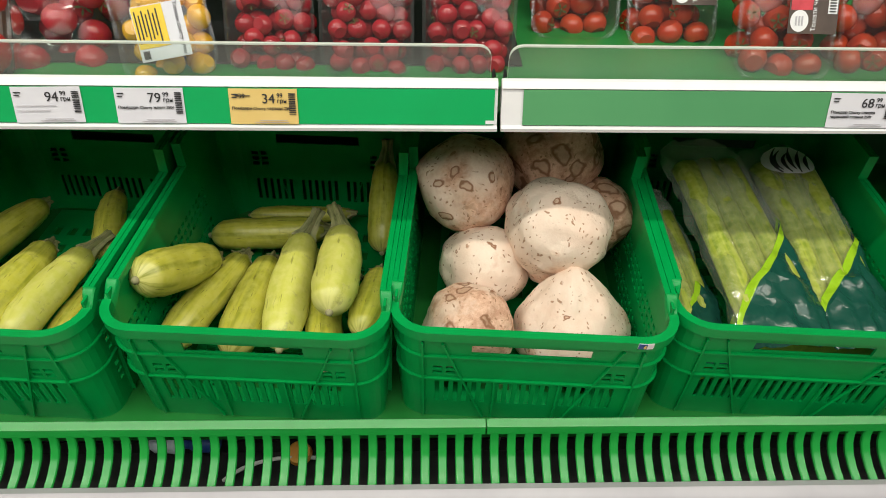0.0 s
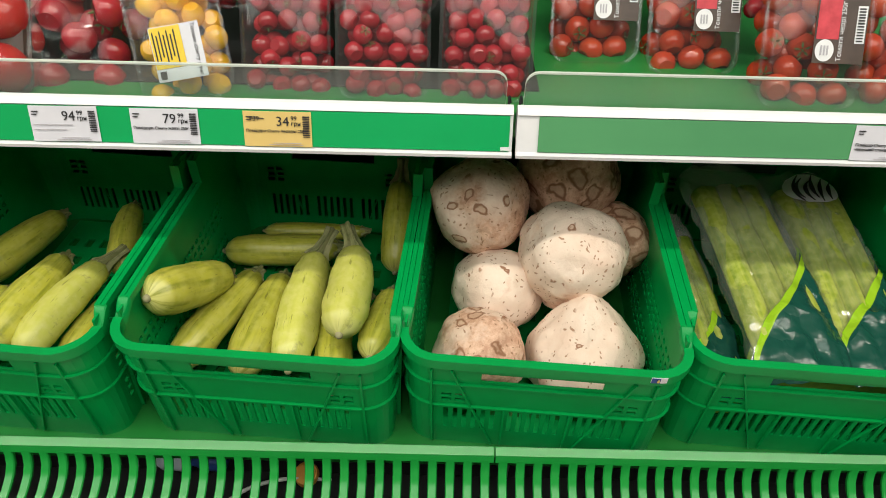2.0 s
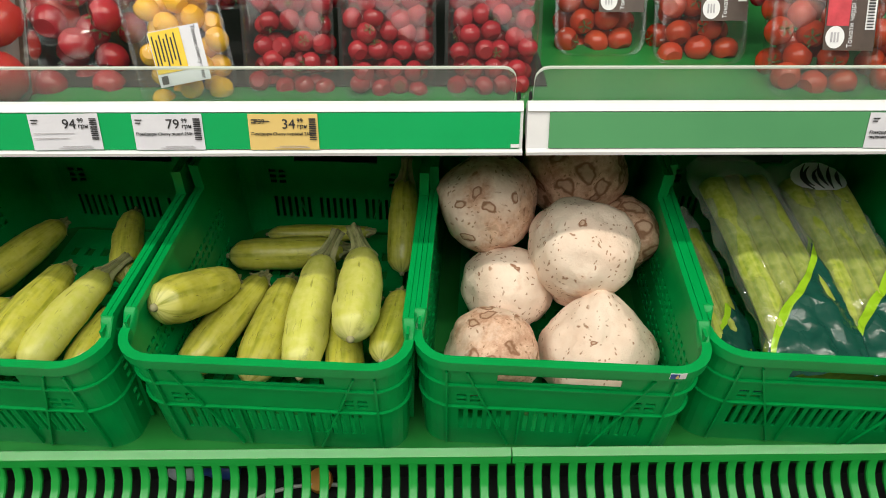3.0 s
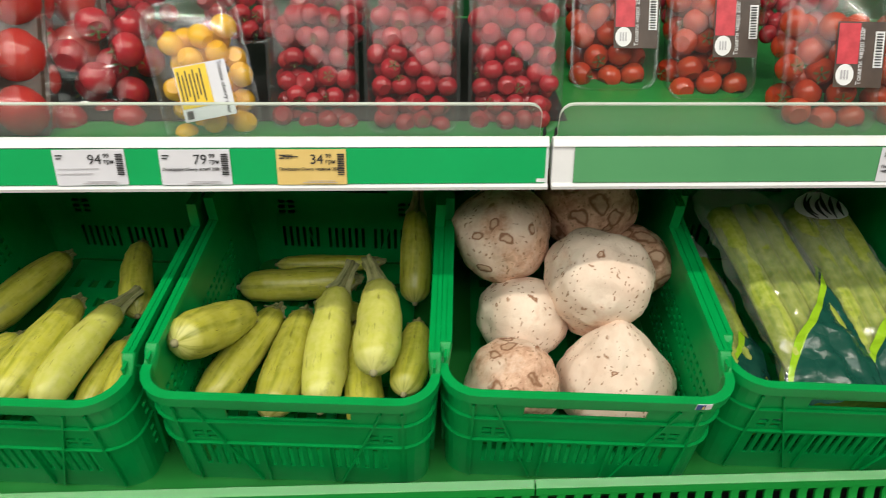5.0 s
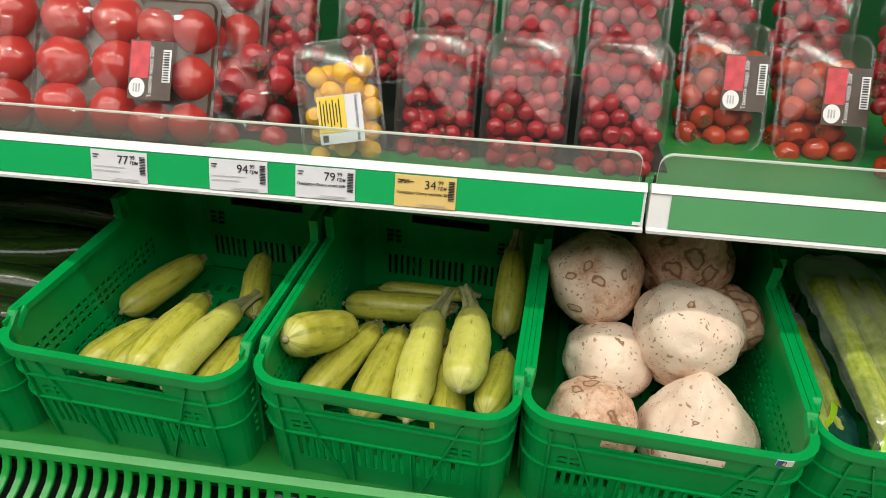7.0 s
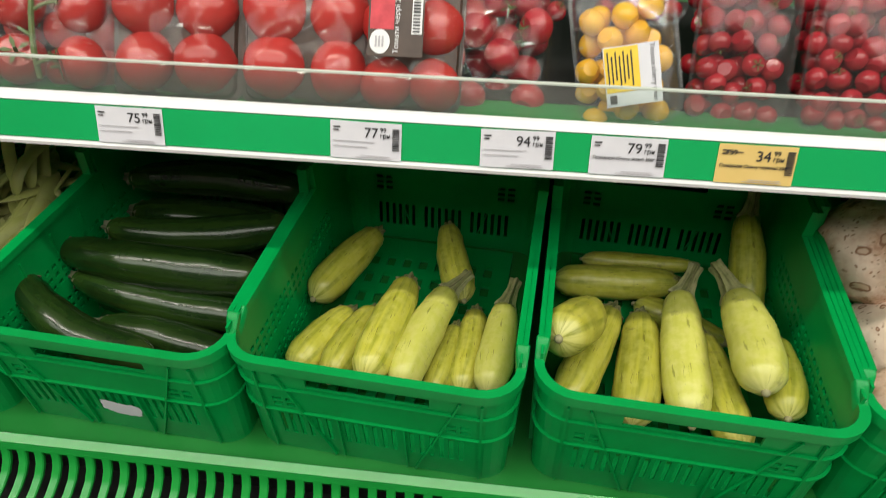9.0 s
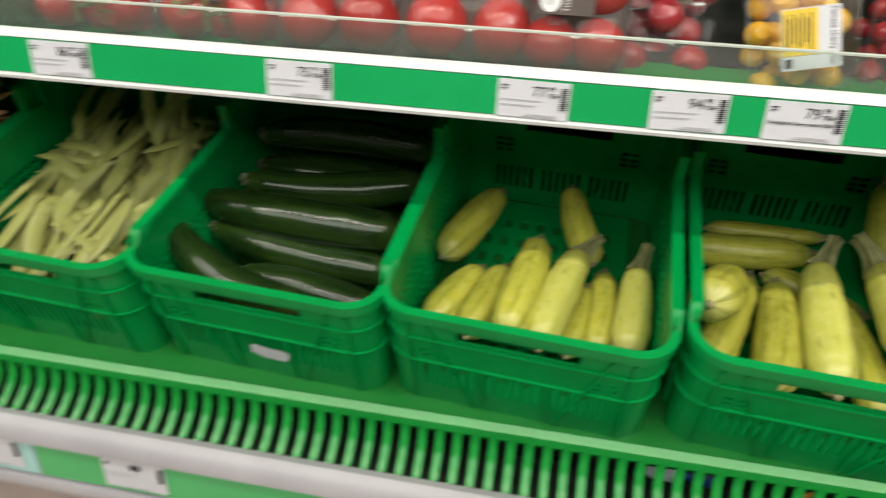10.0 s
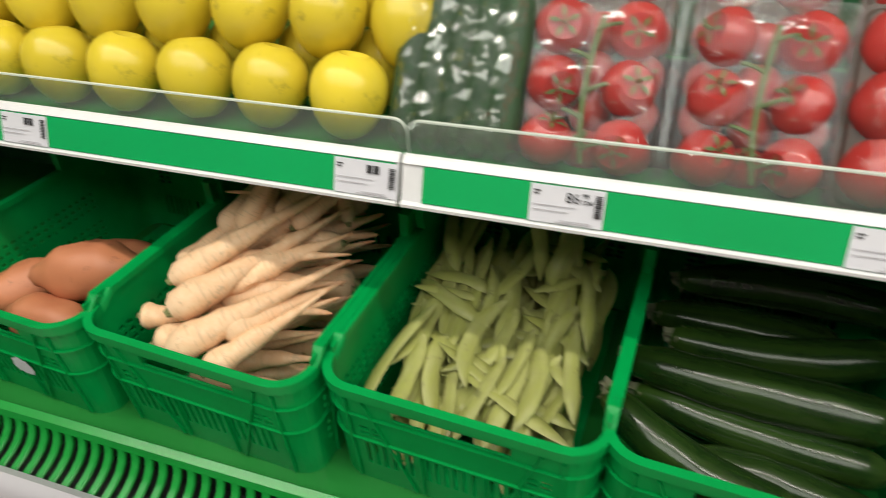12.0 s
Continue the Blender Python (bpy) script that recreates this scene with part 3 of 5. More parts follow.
def along(u, v, w, s):
    """The crate's side wall; s: which side; u: along y."""
    return Vector((s * (HX - w - TAPER * (1 - v / H0)), u, v))


def build_crate():
    crate = thing("plastic_crate", 0, 0, 0, "green ventilated plastic produce crate with a low front", "crate", "crates on the deck")
    span = HX - R + R * math.pi / 2
    us = [-span + R * math.pi / 2 * i / 6 for i in range(7)] + [0] + [span - R * math.pi / 2 * (6 - i) / 6 for i in range(7)]
    base = bmesh.new()
    bx, by = HX - 0.025, HY - 0.025
    sheet(base, [-bx + 0.02, bx - 0.02], [-by + 0.01, by - 0.01], [(-0.12 + i * 0.03, -0.105 + i * 0.03, -0.2 + j * 0.05, -0.175 + j * 0.05) for i in range(8) for j in range(8)], lambda u, v, w: Vector((u, v, w)), 0.002, 0.007)
    part("base", base, CRATE, crate, smooth=False)
    for end, top in ((-1, H0), (1, 0.245)):
        f = lambda u, v, w, end=end: around(u, v, w, end)  # noqa: E731
        holes = [(-0.078, 0.078, 0.153, 0.171)]
        for g in (-0.088, 0.0, 0.088):
            holes += [(g - 0.038 + i * 0.0128, g - 0.0315 + i * 0.0128, 0.040 if end < 0 else 0.030, 0.088 if end < 0 else 0.076) for i in range(6)]
        for s in (-1, 1):
            holes += [(min(s * c0, s * c1), max(s * c0, s * c1), v0, v0 + 0.007) for v0 in (0.105, 0.116, 0.127)[: 2 if end < 0 else 3] for c0, c1 in ((0.098, 0.111), (0.116, 0.129))]
        bm = bmesh.new()
        sheet(bm, us, [0.0, 0.03, 0.06, 0.10, 0.148, top], holes, f, 0.0, 0.0035)
        wall = part("front_wall" if end < 0 else "rear_wall", bm, CRATE, crate, smooth=False)
        rib = bmesh.new()
        for v in (0.0960, 0.1455):
            sheet(rib, us, [v, v + 0.003], [], f, -0.0045, -0.0002)
        for u in (-0.142, -0.090, 0.090, 0.142):
            lean = 0.0 if abs(u) > 0.1 else -0.35 if u > 0 else 0.35
            g = lambda a, v, w, f=f, lean=lean: f(a + lean * (0.10 - v), v, w)  # noqa: E731
            sheet(rib, [u - 0.0014, u + 0.0014], [0.004, 0.08, H0 - 0.012], [], g, -0.0042, -0.0003)
        for u in (-0.044, 0.044):
            sheet(rib, [u - 0.0014, u + 0.0014], [0.006, 0.095], [], f, -0.0045, -0.0003)
        part("rib", rib, CRATE, wall, smooth=False)
        lip = bmesh.new()
        if end < 0:
            sheet(lip, us, [top - 0.003, top + 0.006, top + 0.0135], [], f, -0.0068, 0.0052)
        else:
            sheet(lip, us, [top - 0.003, top + 0.006, top + 0.0135], [], f, -0.0068, 0.012)
        bmesh.ops.bevel(lip, geom=[e for e in lip.edges if len(e.link_faces) == 2 and e.calc_face_angle(0) > 1.2], offset=0.0026, segments=2, affect="EDGES", clamp_overlap=True)
        part("rim", lip, CRATE, wall)
    for s in (-1, 1):
        f = lambda u, v, w, s=s: along(u, v, w, s)  # noqa: E731
        y0, y1, ys = -HY + R, HY - R, 0.076
        holes = [(y0 + 0.012 + i * 0.0165, y0 + 0.022 + i * 0.0165, v, v + 0.0075) for i in range(20) for v in (0.042, 0.057, 0.072, 0.107, 0.122, 0.137)]
        bm = bmesh.new()
        sheet(bm, [y0, ys], [0.0, 0.03, 0.09, 0.148, SIDE - 0.006], holes, f, 0.0, 0.0035)
        sheet(bm, [ys, y1], [0.0, 0.03, 0.09, 0.148, 0.245], holes, f, 0.0, 0.0035)
        wall = part("side_wall", bm, CRATE, crate, smooth=False)
        rib = bmesh.new()
        for v in (0.0960, 0.1455):
            sheet(rib, [y0, y1], [v, v + 0.003], [], f, -0.0045, -0.0002)
        for u in (-0.19, -0.12, -0.05, 0.02, 0.09, 0.16):
            sheet(rib, [u - 0.0014, u + 0.0014], [0.004, 0.189], [], f, -0.006, -0.0003)
        part("rib", rib, CRATE, wall, smooth=False)
        # a broad flange in two strips with a groove between, stepping up to the rear
        lip = bmesh.new()
        yf = y0 + 0.022
        for w0, w1, up in ((-0.0046, 0.0016, 0.0), (0.0013, 0.0029, -0.0016), (0.0026, 0.0100, 0.0)):
            sheet(lip, [yf, ys], [SIDE - 0.011, SIDE - 0.004, SIDE + up], [], f, w0, w1)
            sheet(lip, [ys - 0.004, ys + 0.005 + up], [SIDE - 0.011, 0.22, 0.24, 0.2585 + up], [], f, w0, w1)
            sheet(lip, [ys + 0.005, y1 + 0.002], [0.246, 0.252, 0.2585 + up], [], f, w0, w1)
        bmesh.ops.bevel(lip, geom=[e for e in lip.edges if len(e.link_faces) == 2 and e.calc_face_angle(0) > 1.2], offset=0.0012, segments=1, affect="EDGES", clamp_overlap=True)
        part("rim", lip, CRATE, wall)
        # the low front rim climbs to the flange behind the rounded corner
        ramp_bm = bmesh.new()
        low, top = H0 - 0.003, H0 + 0.0135
        rows = []
        for i in range(9):
            q = i / 8
            k = q * q * (3 - 2 * q)
            y = y0 - 0.001 + (yf - y0 + 0.003) * q
            zt, zb = top + (SIDE - top) * k, low + (SIDE - 0.011 - low) * k
            wi = 0.0052 + 0.0048 * k
            rows.append([ramp_bm.verts.new(along(y, v, w, s)) for v, w in ((zb, -0.0068), (zt - 0.002, -0.0068), (zt, -0.005), (zt, wi - 0.0015), (zt - 0.002, wi), (zb, wi))])
        for a, b in zip(rows, rows[1:]):
            for i in range(6):
                ramp_bm.faces.new((a[i], a[(i + 1) % 6], b[(i + 1) % 6], b[i]))
        ramp_bm.faces.new(rows[0])
        ramp_bm.faces.new(rows[-1][::-1])
        part("rim_rise", ramp_bm, CRATE, wall)
    return crate


CRATE_X = (0.1030, -0.2715, -0.654, -1.020, -1.382, -1.756, -2.122, 0.477)
first = build_crate()
first.matrix_basis = pose(CRATE_X[0], CRATE_Y, DECK_Z, 0, 0, -4.0)
crates = [first] + [copy_thing(first, pose(x, CRATE_Y + dy, DECK_Z, 0, 0, turn)) for x, dy, turn in zip(CRATE_X[1:], (0.007, 0.015, 0.027, 0.034, 0.026, 0.030, 0.003), (-3.8, -4.2, -3.7, -3.4, -3.7, -4.0, -4.2))]
crates[0]["label"] = "green ventilated plastic crate with a small blue sticker on its rim"
crates[3]["label"] = "green ventilated plastic crate with a torn white label on its front"

bm = sheet(bmesh.new(), [0.128, 0.134, 0.14, 0.146], [0.1905, 0.201], [], lambda u, v, w: around(u, v, w, -1), -0.0078, -0.0070)
part("sticker", bm, WHITE, crates[0], "small white and blue fruit sticker", smooth=False)
bm = sheet(bmesh.new(), [0.1285, 0.134, 0.1385], [0.191, 0.2005], [], lambda u, v, w: around(u, v, w, -1), -0.0083, -0.0078)
part("sticker_print", bm, BLUE_PRINT, crates[0], "blue print", smooth=False)
bm = bmesh.new()
bmesh.ops.create_circle(bm, cap_ends=True, segments=16, radius=0.0034, matrix=Matrix.Translation(around(0.137, 0.196, -0.0086, -1)) @ pose(0, 0, 0, 90, 0, 24))
part("sticker_dot", bm, YELLOW_PAPER, crates[0], "yellow dot", smooth=False)
rng = random.Random(5)
bm = bmesh.new()
ring = []
for i in range(26):
    a = 2 * math.pi * i / 26
    ru, rv = 0.030 * (abs(math.cos(a)) ** 0.5) * math.copysign(1, math.cos(a)), 0.014 * (abs(math.sin(a)) ** 0.5) * math.copysign(1, math.sin(a))
    k = 1 + rng.uniform(-0.14, 0.1)
    ring.append(bm.verts.new(around(0.012 + ru * k, 0.060 + rv * k - 0.10 * ru, -0.0052, -1)))
bm.faces.new(ring)
part("torn_label", bm, PAPER, crates[3], "torn white paper label", smooth=False)

rng = random.Random(9)
bm = bmesh.new()
ring = []
for i in range(22):
    a = 2 * math.pi * i / 22
    k = 1 + rng.uniform(-0.16, 0.1)
    ring.append(bm.verts.new(around(0.040 + 0.022 * math.cos(a) * k, 0.080 + 0.020 * math.sin(a) * k, -0.0052, -1)))
bm.faces.new(ring)
part("torn_label", bm, PAPER, crates[6], "torn white paper label", smooth=False)
crates[6]["label"] = "green ventilated plastic crate with a white paper scrap on front"

# ---- pale zucchini ----


def zucchini(a, b, r, tip=None, bend=(0, 0, 0), skin=None, seed=0, dark=False, stem_len=0.03):
    """From the blossom end a to the stem end b; tip: where the stem's cut end is."""
    a, b = Vector(a), Vector(b)
    mid = (a + b) / 2 + Vector(bend)
    d = (b - mid).normalized()
    stem_to = Vector(tip) if tip else b + d * 0.010
    skin = skin or ZUC
    label = "dark green glossy zucchini lying in the crate" if dark else "pale yellow-green zucchini with a scarred skin"
    ob = thing("zucchini", *((a + b) / 2), label, "zucchini", "dark zucchini" if dark else "pale zucchini")
    inv = Matrix.Translation(-ob.location)
    shape = profile((0, 0.12 * r), (0.035, 0.52 * r), (0.11, 0.86 * r), (0.28, r), (0.55, 0.97 * r), (0.80, 0.84 * r), (0.92, 0.72 * r), (0.98, 0.58 * r), (1, 0.40 * r))
    if dark:
        shape = profile((0, 0.15 * r), (0.03, 0.6 * r), (0.10, 0.92 * r), (0.3, r), (0.6, 0.97 * r), (0.85, 0.82 * r), (0.96, 0.62 * r), (1, 0.45 * r))
    bm = tube(bezier(a, mid, b), shape, 26, 22, lobes=5, lobe=0.028, rough=0.05, seed=seed)
    bm.transform(inv)
    fruit = part("fruit", bm, skin, ob)
    bm = bmesh.new()
    bmesh.ops.create_uvsphere(bm, u_segments=10, v_segments=6, radius=0.15 * r + 0.0008, matrix=inv @ Matrix.Translation(a + (a - mid).normalized() * 0.0005) @ Matrix.Diagonal((1, 1, 1, 1)))
    part("blossom_scar", bm, STEM if not dark else DARK_STEM, fruit, "dry pale blossom scar")
    s0 = b - d * 0.006
    bm = tube(bezier(s0, (b + stem_to) / 2 + Vector((0.002, 0, 0.003)), stem_to), profile((0, 0.58 * r), (0.3, 0.36 * r), (0.7, 0.27 * r), (1, 0.31 * r)), 9, 20, lobes=5, lobe=0.26, rough=0.06, seed=seed + 3)
    bm.transform(inv)
    part("stem", bm, STEM if not dark else DARK_STEM, ob, "ridged dry stem")
    return ob


ZUCCHINI = (
    ((-0.444, 0.660, 0.830), (-0.386, 0.790, 0.755), 0.035, None, (0, 0, 0.004), 0),
    ((-0.428, 0.640, 0.712), (-0.350, 0.825, 0.728), 0.030, None, (0, 0, 0.006), 0),
    ((-0.336, 0.630, 0.708), (-0.306, 0.822, 0.722), 0.033, None, (0.004, 0, 0.006), 0),
    ((-0.262, 0.630, 0.722), (-0.251, 0.846, 0.751), 0.033, (-0.228, 0.884, 0.779), (-0.006, 0, 0.006), 1),
    ((-0.186, 0.642, 0.786), (-0.184, 0.818, 0.783), 0.034, (-0.204, 0.874, 0.793), (0.006, 0, 0.008), 1),
    ((-0.146, 0.640, 0.742), (-0.125, 0.775, 0.738), 0.027, None, (0.004, 0, 0.004), 0),
    ((-0.199, 0.610, 0.700), (-0.218, 0.800, 0.712), 0.029, None, (0, 0, 0), 0),
    ((-0.128, 0.880, 0.690), (-0.124, 1.018, 0.786), 0.029, (-0.120, 1.034, 0.826), (0, 0.004, 0), 0),
    ((-0.382, 1.000, 0.680), (-0.192, 1.002, 0.682), 0.018, None, (0, 0, -0.004), 0),
    ((-0.434, 0.925, 0.692), (-0.232, 0.930, 0.700), 0.030, None, (0, -0.004, 0), 0),
    ((-0.300, 0.900, 0.676), (-0.170, 0.830, 0.676), 0.024, None, (0, 0, 0), 0),
    ((-0.813, 0.812, 0.712), (-0.745, 0.985, 0.715), 0.031, None, (0, 0, 0.004), 0),
    ((-0.806, 0.672, 0.702), (-0.752, 0.800, 0.700), 0.029, None, (-0.006, 0, 0.006), 0),
    ((-0.750, 0.660, 0.704), (-0.712, 0.800, 0.708), 0.028, None, (-0.004, 0, 0.006), 0),
    ((-0.694, 0.640, 0.738), (-0.664, 0.835, 0.742), 0.031, None, (0.004, 0, 0.008), 0),
    ((-0.646, 0.640, 0.722), (-0.598, 0.825, 0.738), 0.029, (-0.570, 0.860, 0.748), (-0.014, 0, 0.010), 1),
    ((-0.606, 0.660, 0.690), (-0.584, 0.790, 0.696), 0.023, None, (0, 0, 0), 0),
    ((-0.576, 0.836, 0.712), (-0.618, 1.005, 0.722), 0.028, None, (-0.010, 0, 0.004), 0),
    ((-0.564, 0.668, 0.692), (-0.556, 0.825, 0.698), 0.026, None, (0.004, 0, 0.002), 0),
    ((-0.528, 0.650, 0.722), (-0.512, 0.805, 0.736), 0.027, (-0.498, 0.848, 0.752), (0.004, 0, 0.006), 1),
)
for i, (a, b, r, tip, bend, pale) in enumerate(ZUCCHINI):
    zucchini(a, b, r, tip, bend, ZUC_PALE if pale else ZUC, i * 7.3)

DARK_ZUCCHINI = (
    ((-0.850, 0.960, 0.812), (-1.150, 0.955, 0.818), 0.030, (0, 0.006, 0.022)),
    ((-0.858, 0.905, 0.786), (-1.150, 0.862, 0.784), 0.031, (0, -0.046, -0.004)),
    ((-0.868, 0.790, 0.770), (-1.205, 0.815, 0.772), 0.036, (0, -0.030, 0.012)),
    ((-0.874, 0.742, 0.732), (-1.185, 0.790, 0.736), 0.028, (0, -0.026, 0)),
    ((-0.985, 0.640, 0.738), (-1.222, 0.735, 0.782), 0.030, (-0.046, -0.036, -0.006)),
    ((-0.890, 0.680, 0.712), (-1.110, 0.715, 0.716), 0.029, (0, 0.004, 0.006)),
    ((-0.905, 0.900, 0.700), (-1.165, 0.890, 0.700), 0.034, (0, 0, 0)),
    ((-0.905, 0.960, 0.735), (-1.175, 0.970, 0.735), 0.036, (0, 0, 0)),
    ((-0.915, 0.800, 0.680), (-1.175, 0.810, 0.680), 0.032, (0, 0, 0)),
    ((-0.915, 0.700, 0.668), (-1.165, 0.720, 0.672), 0.026, (0, 0, 0)),
)
for i, (a, b, r, bend) in enumerate(DARK_ZUCCHINI):
    zucchini(a, b, r, None, bend, ZUC_DARK, 60 + i * 5.1, True, 0.025)

# ---- celeriac ----


def celeriac(x, y, z, r, stretch, turn, skin, seed, cone=0.0):
    """cone: above 0 widest near the top, below 0 widest near the base."""
    bm = bmesh.new()
    bmesh.ops.create_icosphere(bm, subdivisions=5, radius=1.0)
    for v in bm.verts:
        p = v.co.copy()
        k = 1 + 0.11 * noise.noise(p * 1.3 + Vector((seed, 0, 0))) + 0.06 * noise.noise(p * 2.6 + Vector((0, seed, 0))) + 0.018 * noise.noise(p * 9 + Vector((0, 0, seed)))
        k += 0.02 * abs(noise.noise(p * 5 + Vector((seed, seed, 0))))
        wide = 1 + cone * p.z - abs(cone) * 0.25 * p.z * p.z
        v.co = Vector((p.x * stretch[0] * wide, p.y * stretch[1] * wide, p.z * stretch[2])) * r * k
    return solid("celeriac", bm, skin, "cream knobbly celeriac root with brown root scars" if skin is not CELERIAC_BROWN else "celeriac root covered in brown ring-shaped scars", "celeriac", "celeriac roots", at=pose(x, y, z, *turn))


for args in (
    (0.015, 0.895, 0.820, 0.080, (1, 0.95, 1.02), (12, -8, 40), CELERIAC_MIXED, 1.0, 0.20),
    (0.167, 0.965, 0.842, 0.086, (1, 0.95, 0.92), (20, 0, 10), CELERIAC_BROWN, 7.0, 0.0),
    (0.150, 0.800, 0.798, 0.083, (1, 0.97, 1.03), (18, 6, 110), CELERIAC, 13.0, 0.24),
    (0.236, 0.890, 0.762, 0.064, (0.85, 1, 1.2), (60, 40, 0), CELERIAC_BROWN, 19.0, 0.0),
    (0.046, 0.800, 0.728, 0.070, (1.03, 1, 1.0), (20, -10, 200), CELERIAC, 25.0, 0.12),
    (0.008, 0.668, 0.722, 0.067, (1.05, 1, 0.95), (-20, -30, 20), CELERIAC_MIXED, 31.0, 0.0),
    (0.172, 0.690, 0.716, 0.083, (1.05, 1, 1.02), (-6, 8, 60), CELERIAC, 37.0, -0.30),
):
    celeriac(*args)

# ---- leeks in printed bags ----


def leek_bag(x, x_top, y0, y1, z0, z1, w, seed, label):
    ob = thing("bagged_leeks", (x + x_top) / 2, (y0 + y1) / 2, z0, label, "leeks", "bagged leeks")
    inv = Matrix.Translation(-ob.location)
    r2 = random.Random(seed)
    for k in range(3):
        off = (k - 1) * w * 0.56
        a = (x + off, y0 + 0.02, z0 + 0.004 * r2.random())
        b = (x_top + off * 0.9, y1 - 0.02 - 0.02 * r2.random(), z1 + 0.004 * r2.random())
        mid = ((a[0] + b[0]) / 2 + r2.uniform(-0.005, 0.005), (a[1] + b[1]) / 2, (a[2] + b[2]) / 2 + 0.012)
        bm = tube(bezier(a, mid, b), profile((0, 0.6 * w * 0.30), (0.1, w * 0.30), (0.6, w * 0.29), (1, w * 0.34)), 14, 16, flat=0.85, lobes=6, lobe=0.03, rough=0.03, seed=k + seed)
        bm.transform(inv)
        part("leek", bm, LEEK, ob, "pale green leek stalk")
    a, b = (x, y0 - 0.015, z0 - 0.004), (x_top, y1 + 0.03, z1)
    mid = ((x + x_top) / 2, (y0 + y1) / 2, (z0 + z1) / 2 + 0.012)
    bm = tube(bezier(a, mid, b), profile((0, 0.88 * w), (0.08, w), (0.6, w * 1.02), (0.9, w * 0.98), (1, w * 0.9)), 60, 72, flat=0.36, rough=0.0)
    for v in bm.verts:
        p = v.co * 1.0
        v.co += Vector((0, 0, 1)) * (0.007 * noise.noise(p * 30 + Vector((seed, 0, 0))) + 0.004 * abs(noise.noise(p * 75)) + 0.009 * noise.noise(Vector((p.x * 60, p.y * 14, seed))) ) + Vector((1, 0, 0)) * 0.006 * noise.noise(p * 26)
    bm.transform(inv)
    part("bag", bm, BAG_PRINT, ob, "clear film bag with a dark green print and a lime band")
    return ob


bag_label = "leeks in a clear film bag with a dark green printed end"
leek_bag(0.340, 0.345, 0.600, 0.92, 0.715, 0.735, 0.036, 11, bag_label)
leek_bag(0.348, 0.336, 0.605, 0.930, 0.722, 0.760, 0.044, 51, bag_label)
bag = leek_bag(0.560, 0.574, 0.605, 0.985, 0.755, 0.808, 0.066, 37, bag_label)
leek_bag(0.446, 0.428, 0.595, 0.980, 0.772, 0.822, 0.070, 23, bag_label)
# pale printed patch with dark strokes near the closed end


def patch_point(u, v):
    dx = 0.046 * u * math.sqrt(max(0.05, 1 - (1.9 * (v - 0.5)) ** 2))
    return Vector((0.572 + dx, 0.918 + 0.066 * v, 0.812 + 0.010 * v + 0.022 * math.sqrt(1 - (dx / 0.062) ** 2)))


bm = bmesh.new()
grid = [[bm.verts.new(patch_point(i / 8 * 2 - 1, j / 6)) for i in range(9)] for j in range(7)]
for j in range(6):
    for i in range(8):
        bm.faces.new((grid[j][i], grid[j][i + 1], grid[j + 1][i + 1], grid[j + 1][i]))
patch = part("bag_print", bm, WHITE, bag, "pale printed patch")
patch.matrix_parent_inverse = Matrix.Translation(-bag.location)
for k in range(6):
    u0 = -0.85 + 0.33 * k
    lift = Vector((0, -0.001, 0.0012))
    bm = tube(bezier(patch_point(u0, 0.05 + 0.1 * (k % 2)) + lift, patch_point(max(-0.9, u0 - 0.30), 0.5) + lift * 2, patch_point(min(0.9, u0 + 0.22), 0.95 - 0.1 * (k % 3)) + lift), profile((0, 0.0008), (0.5, 0.0036), (1, 0.0008)), 10, 6)
    part("print_stroke", bm, INK, patch, "dark printed stroke")

# ---- flat beans ----
rng = random.Random(21)
BX = -1.399
for i in range(210):
    layer = i / 210
    length = rng.uniform(0.13, 0.20)
    cross = rng.random() < 0.22
    yaw = math.pi / 2 + rng.gauss(0, 0.20) if not cross else rng.uniform(-0.7, 0.5)
    cy = rng.uniform(0.68, 1.01)
    cx = BX + rng.uniform(-0.13, 0.13)
    cz = 0.665 + layer * (0.098 + 0.16 * (cy - 0.67))
    d = Vector((math.cos(yaw), math.sin(yaw), (0.22 if not cross else 0.0) + rng.uniform(-0.08, 0.10)))
    a, b = Vector((cx, cy, cz)) - d * length / 2, Vector((cx, cy, cz)) + d * length / 2
    for e in (a, b):
        e.x = max(BX - 0.142, min(BX + 0.142, e.x))
        e.y = max(0.628, min(1.06, e.y))
        e.z = max(0.655, e.z)
    mid = (a + b) / 2 + Vector((rng.uniform(-0.05, 0.05), 0, rng.uniform(-0.004, 0.03)))
    w = rng.uniform(0.0105, 0.0145)
    bm = tube(bezier(a, mid, b), profile((0, 0.12 * w), (0.08, 0.55 * w), (0.25, w), (0.5, 0.9 * w), (0.75, w), (0.93, 0.6 * w), (1, 0.1 * w)), 10, 8, flat=0.34, rough=0.08, seed=i, side=(rng.uniform(-0.7, 0.7), 0, 1))
    solid("flat_bean", bm, BEAN, "limp pale green flat bean pod in the heap", "bean", "flat beans")
for x, y, tx, ty, tz in ((-1.355, 0.93, -1.405, 1.04, 0.890), (-1.305, 0.94, -1.335, 1.05, 0.895), (-1.335, 0.90, -1.275, 1.03, 0.870), (-1.32, 0.92, -1.325, 1.05, 0.900)):
    bm = tube(bezier((x, y, 0.79), (x, y + 0.02, 0.87), (tx, ty, tz)), profile((0, 0.002), (0.2, 0.012), (0.8, 0.012), (1, 0.001)), 10, 8, flat=0.34, rough=0.08, seed=x * 50)
    solid("flat_bean", bm, BEAN, "limp pale green flat bean pod in the heap", "bean", "flat beans")

# ---- parsnips ----


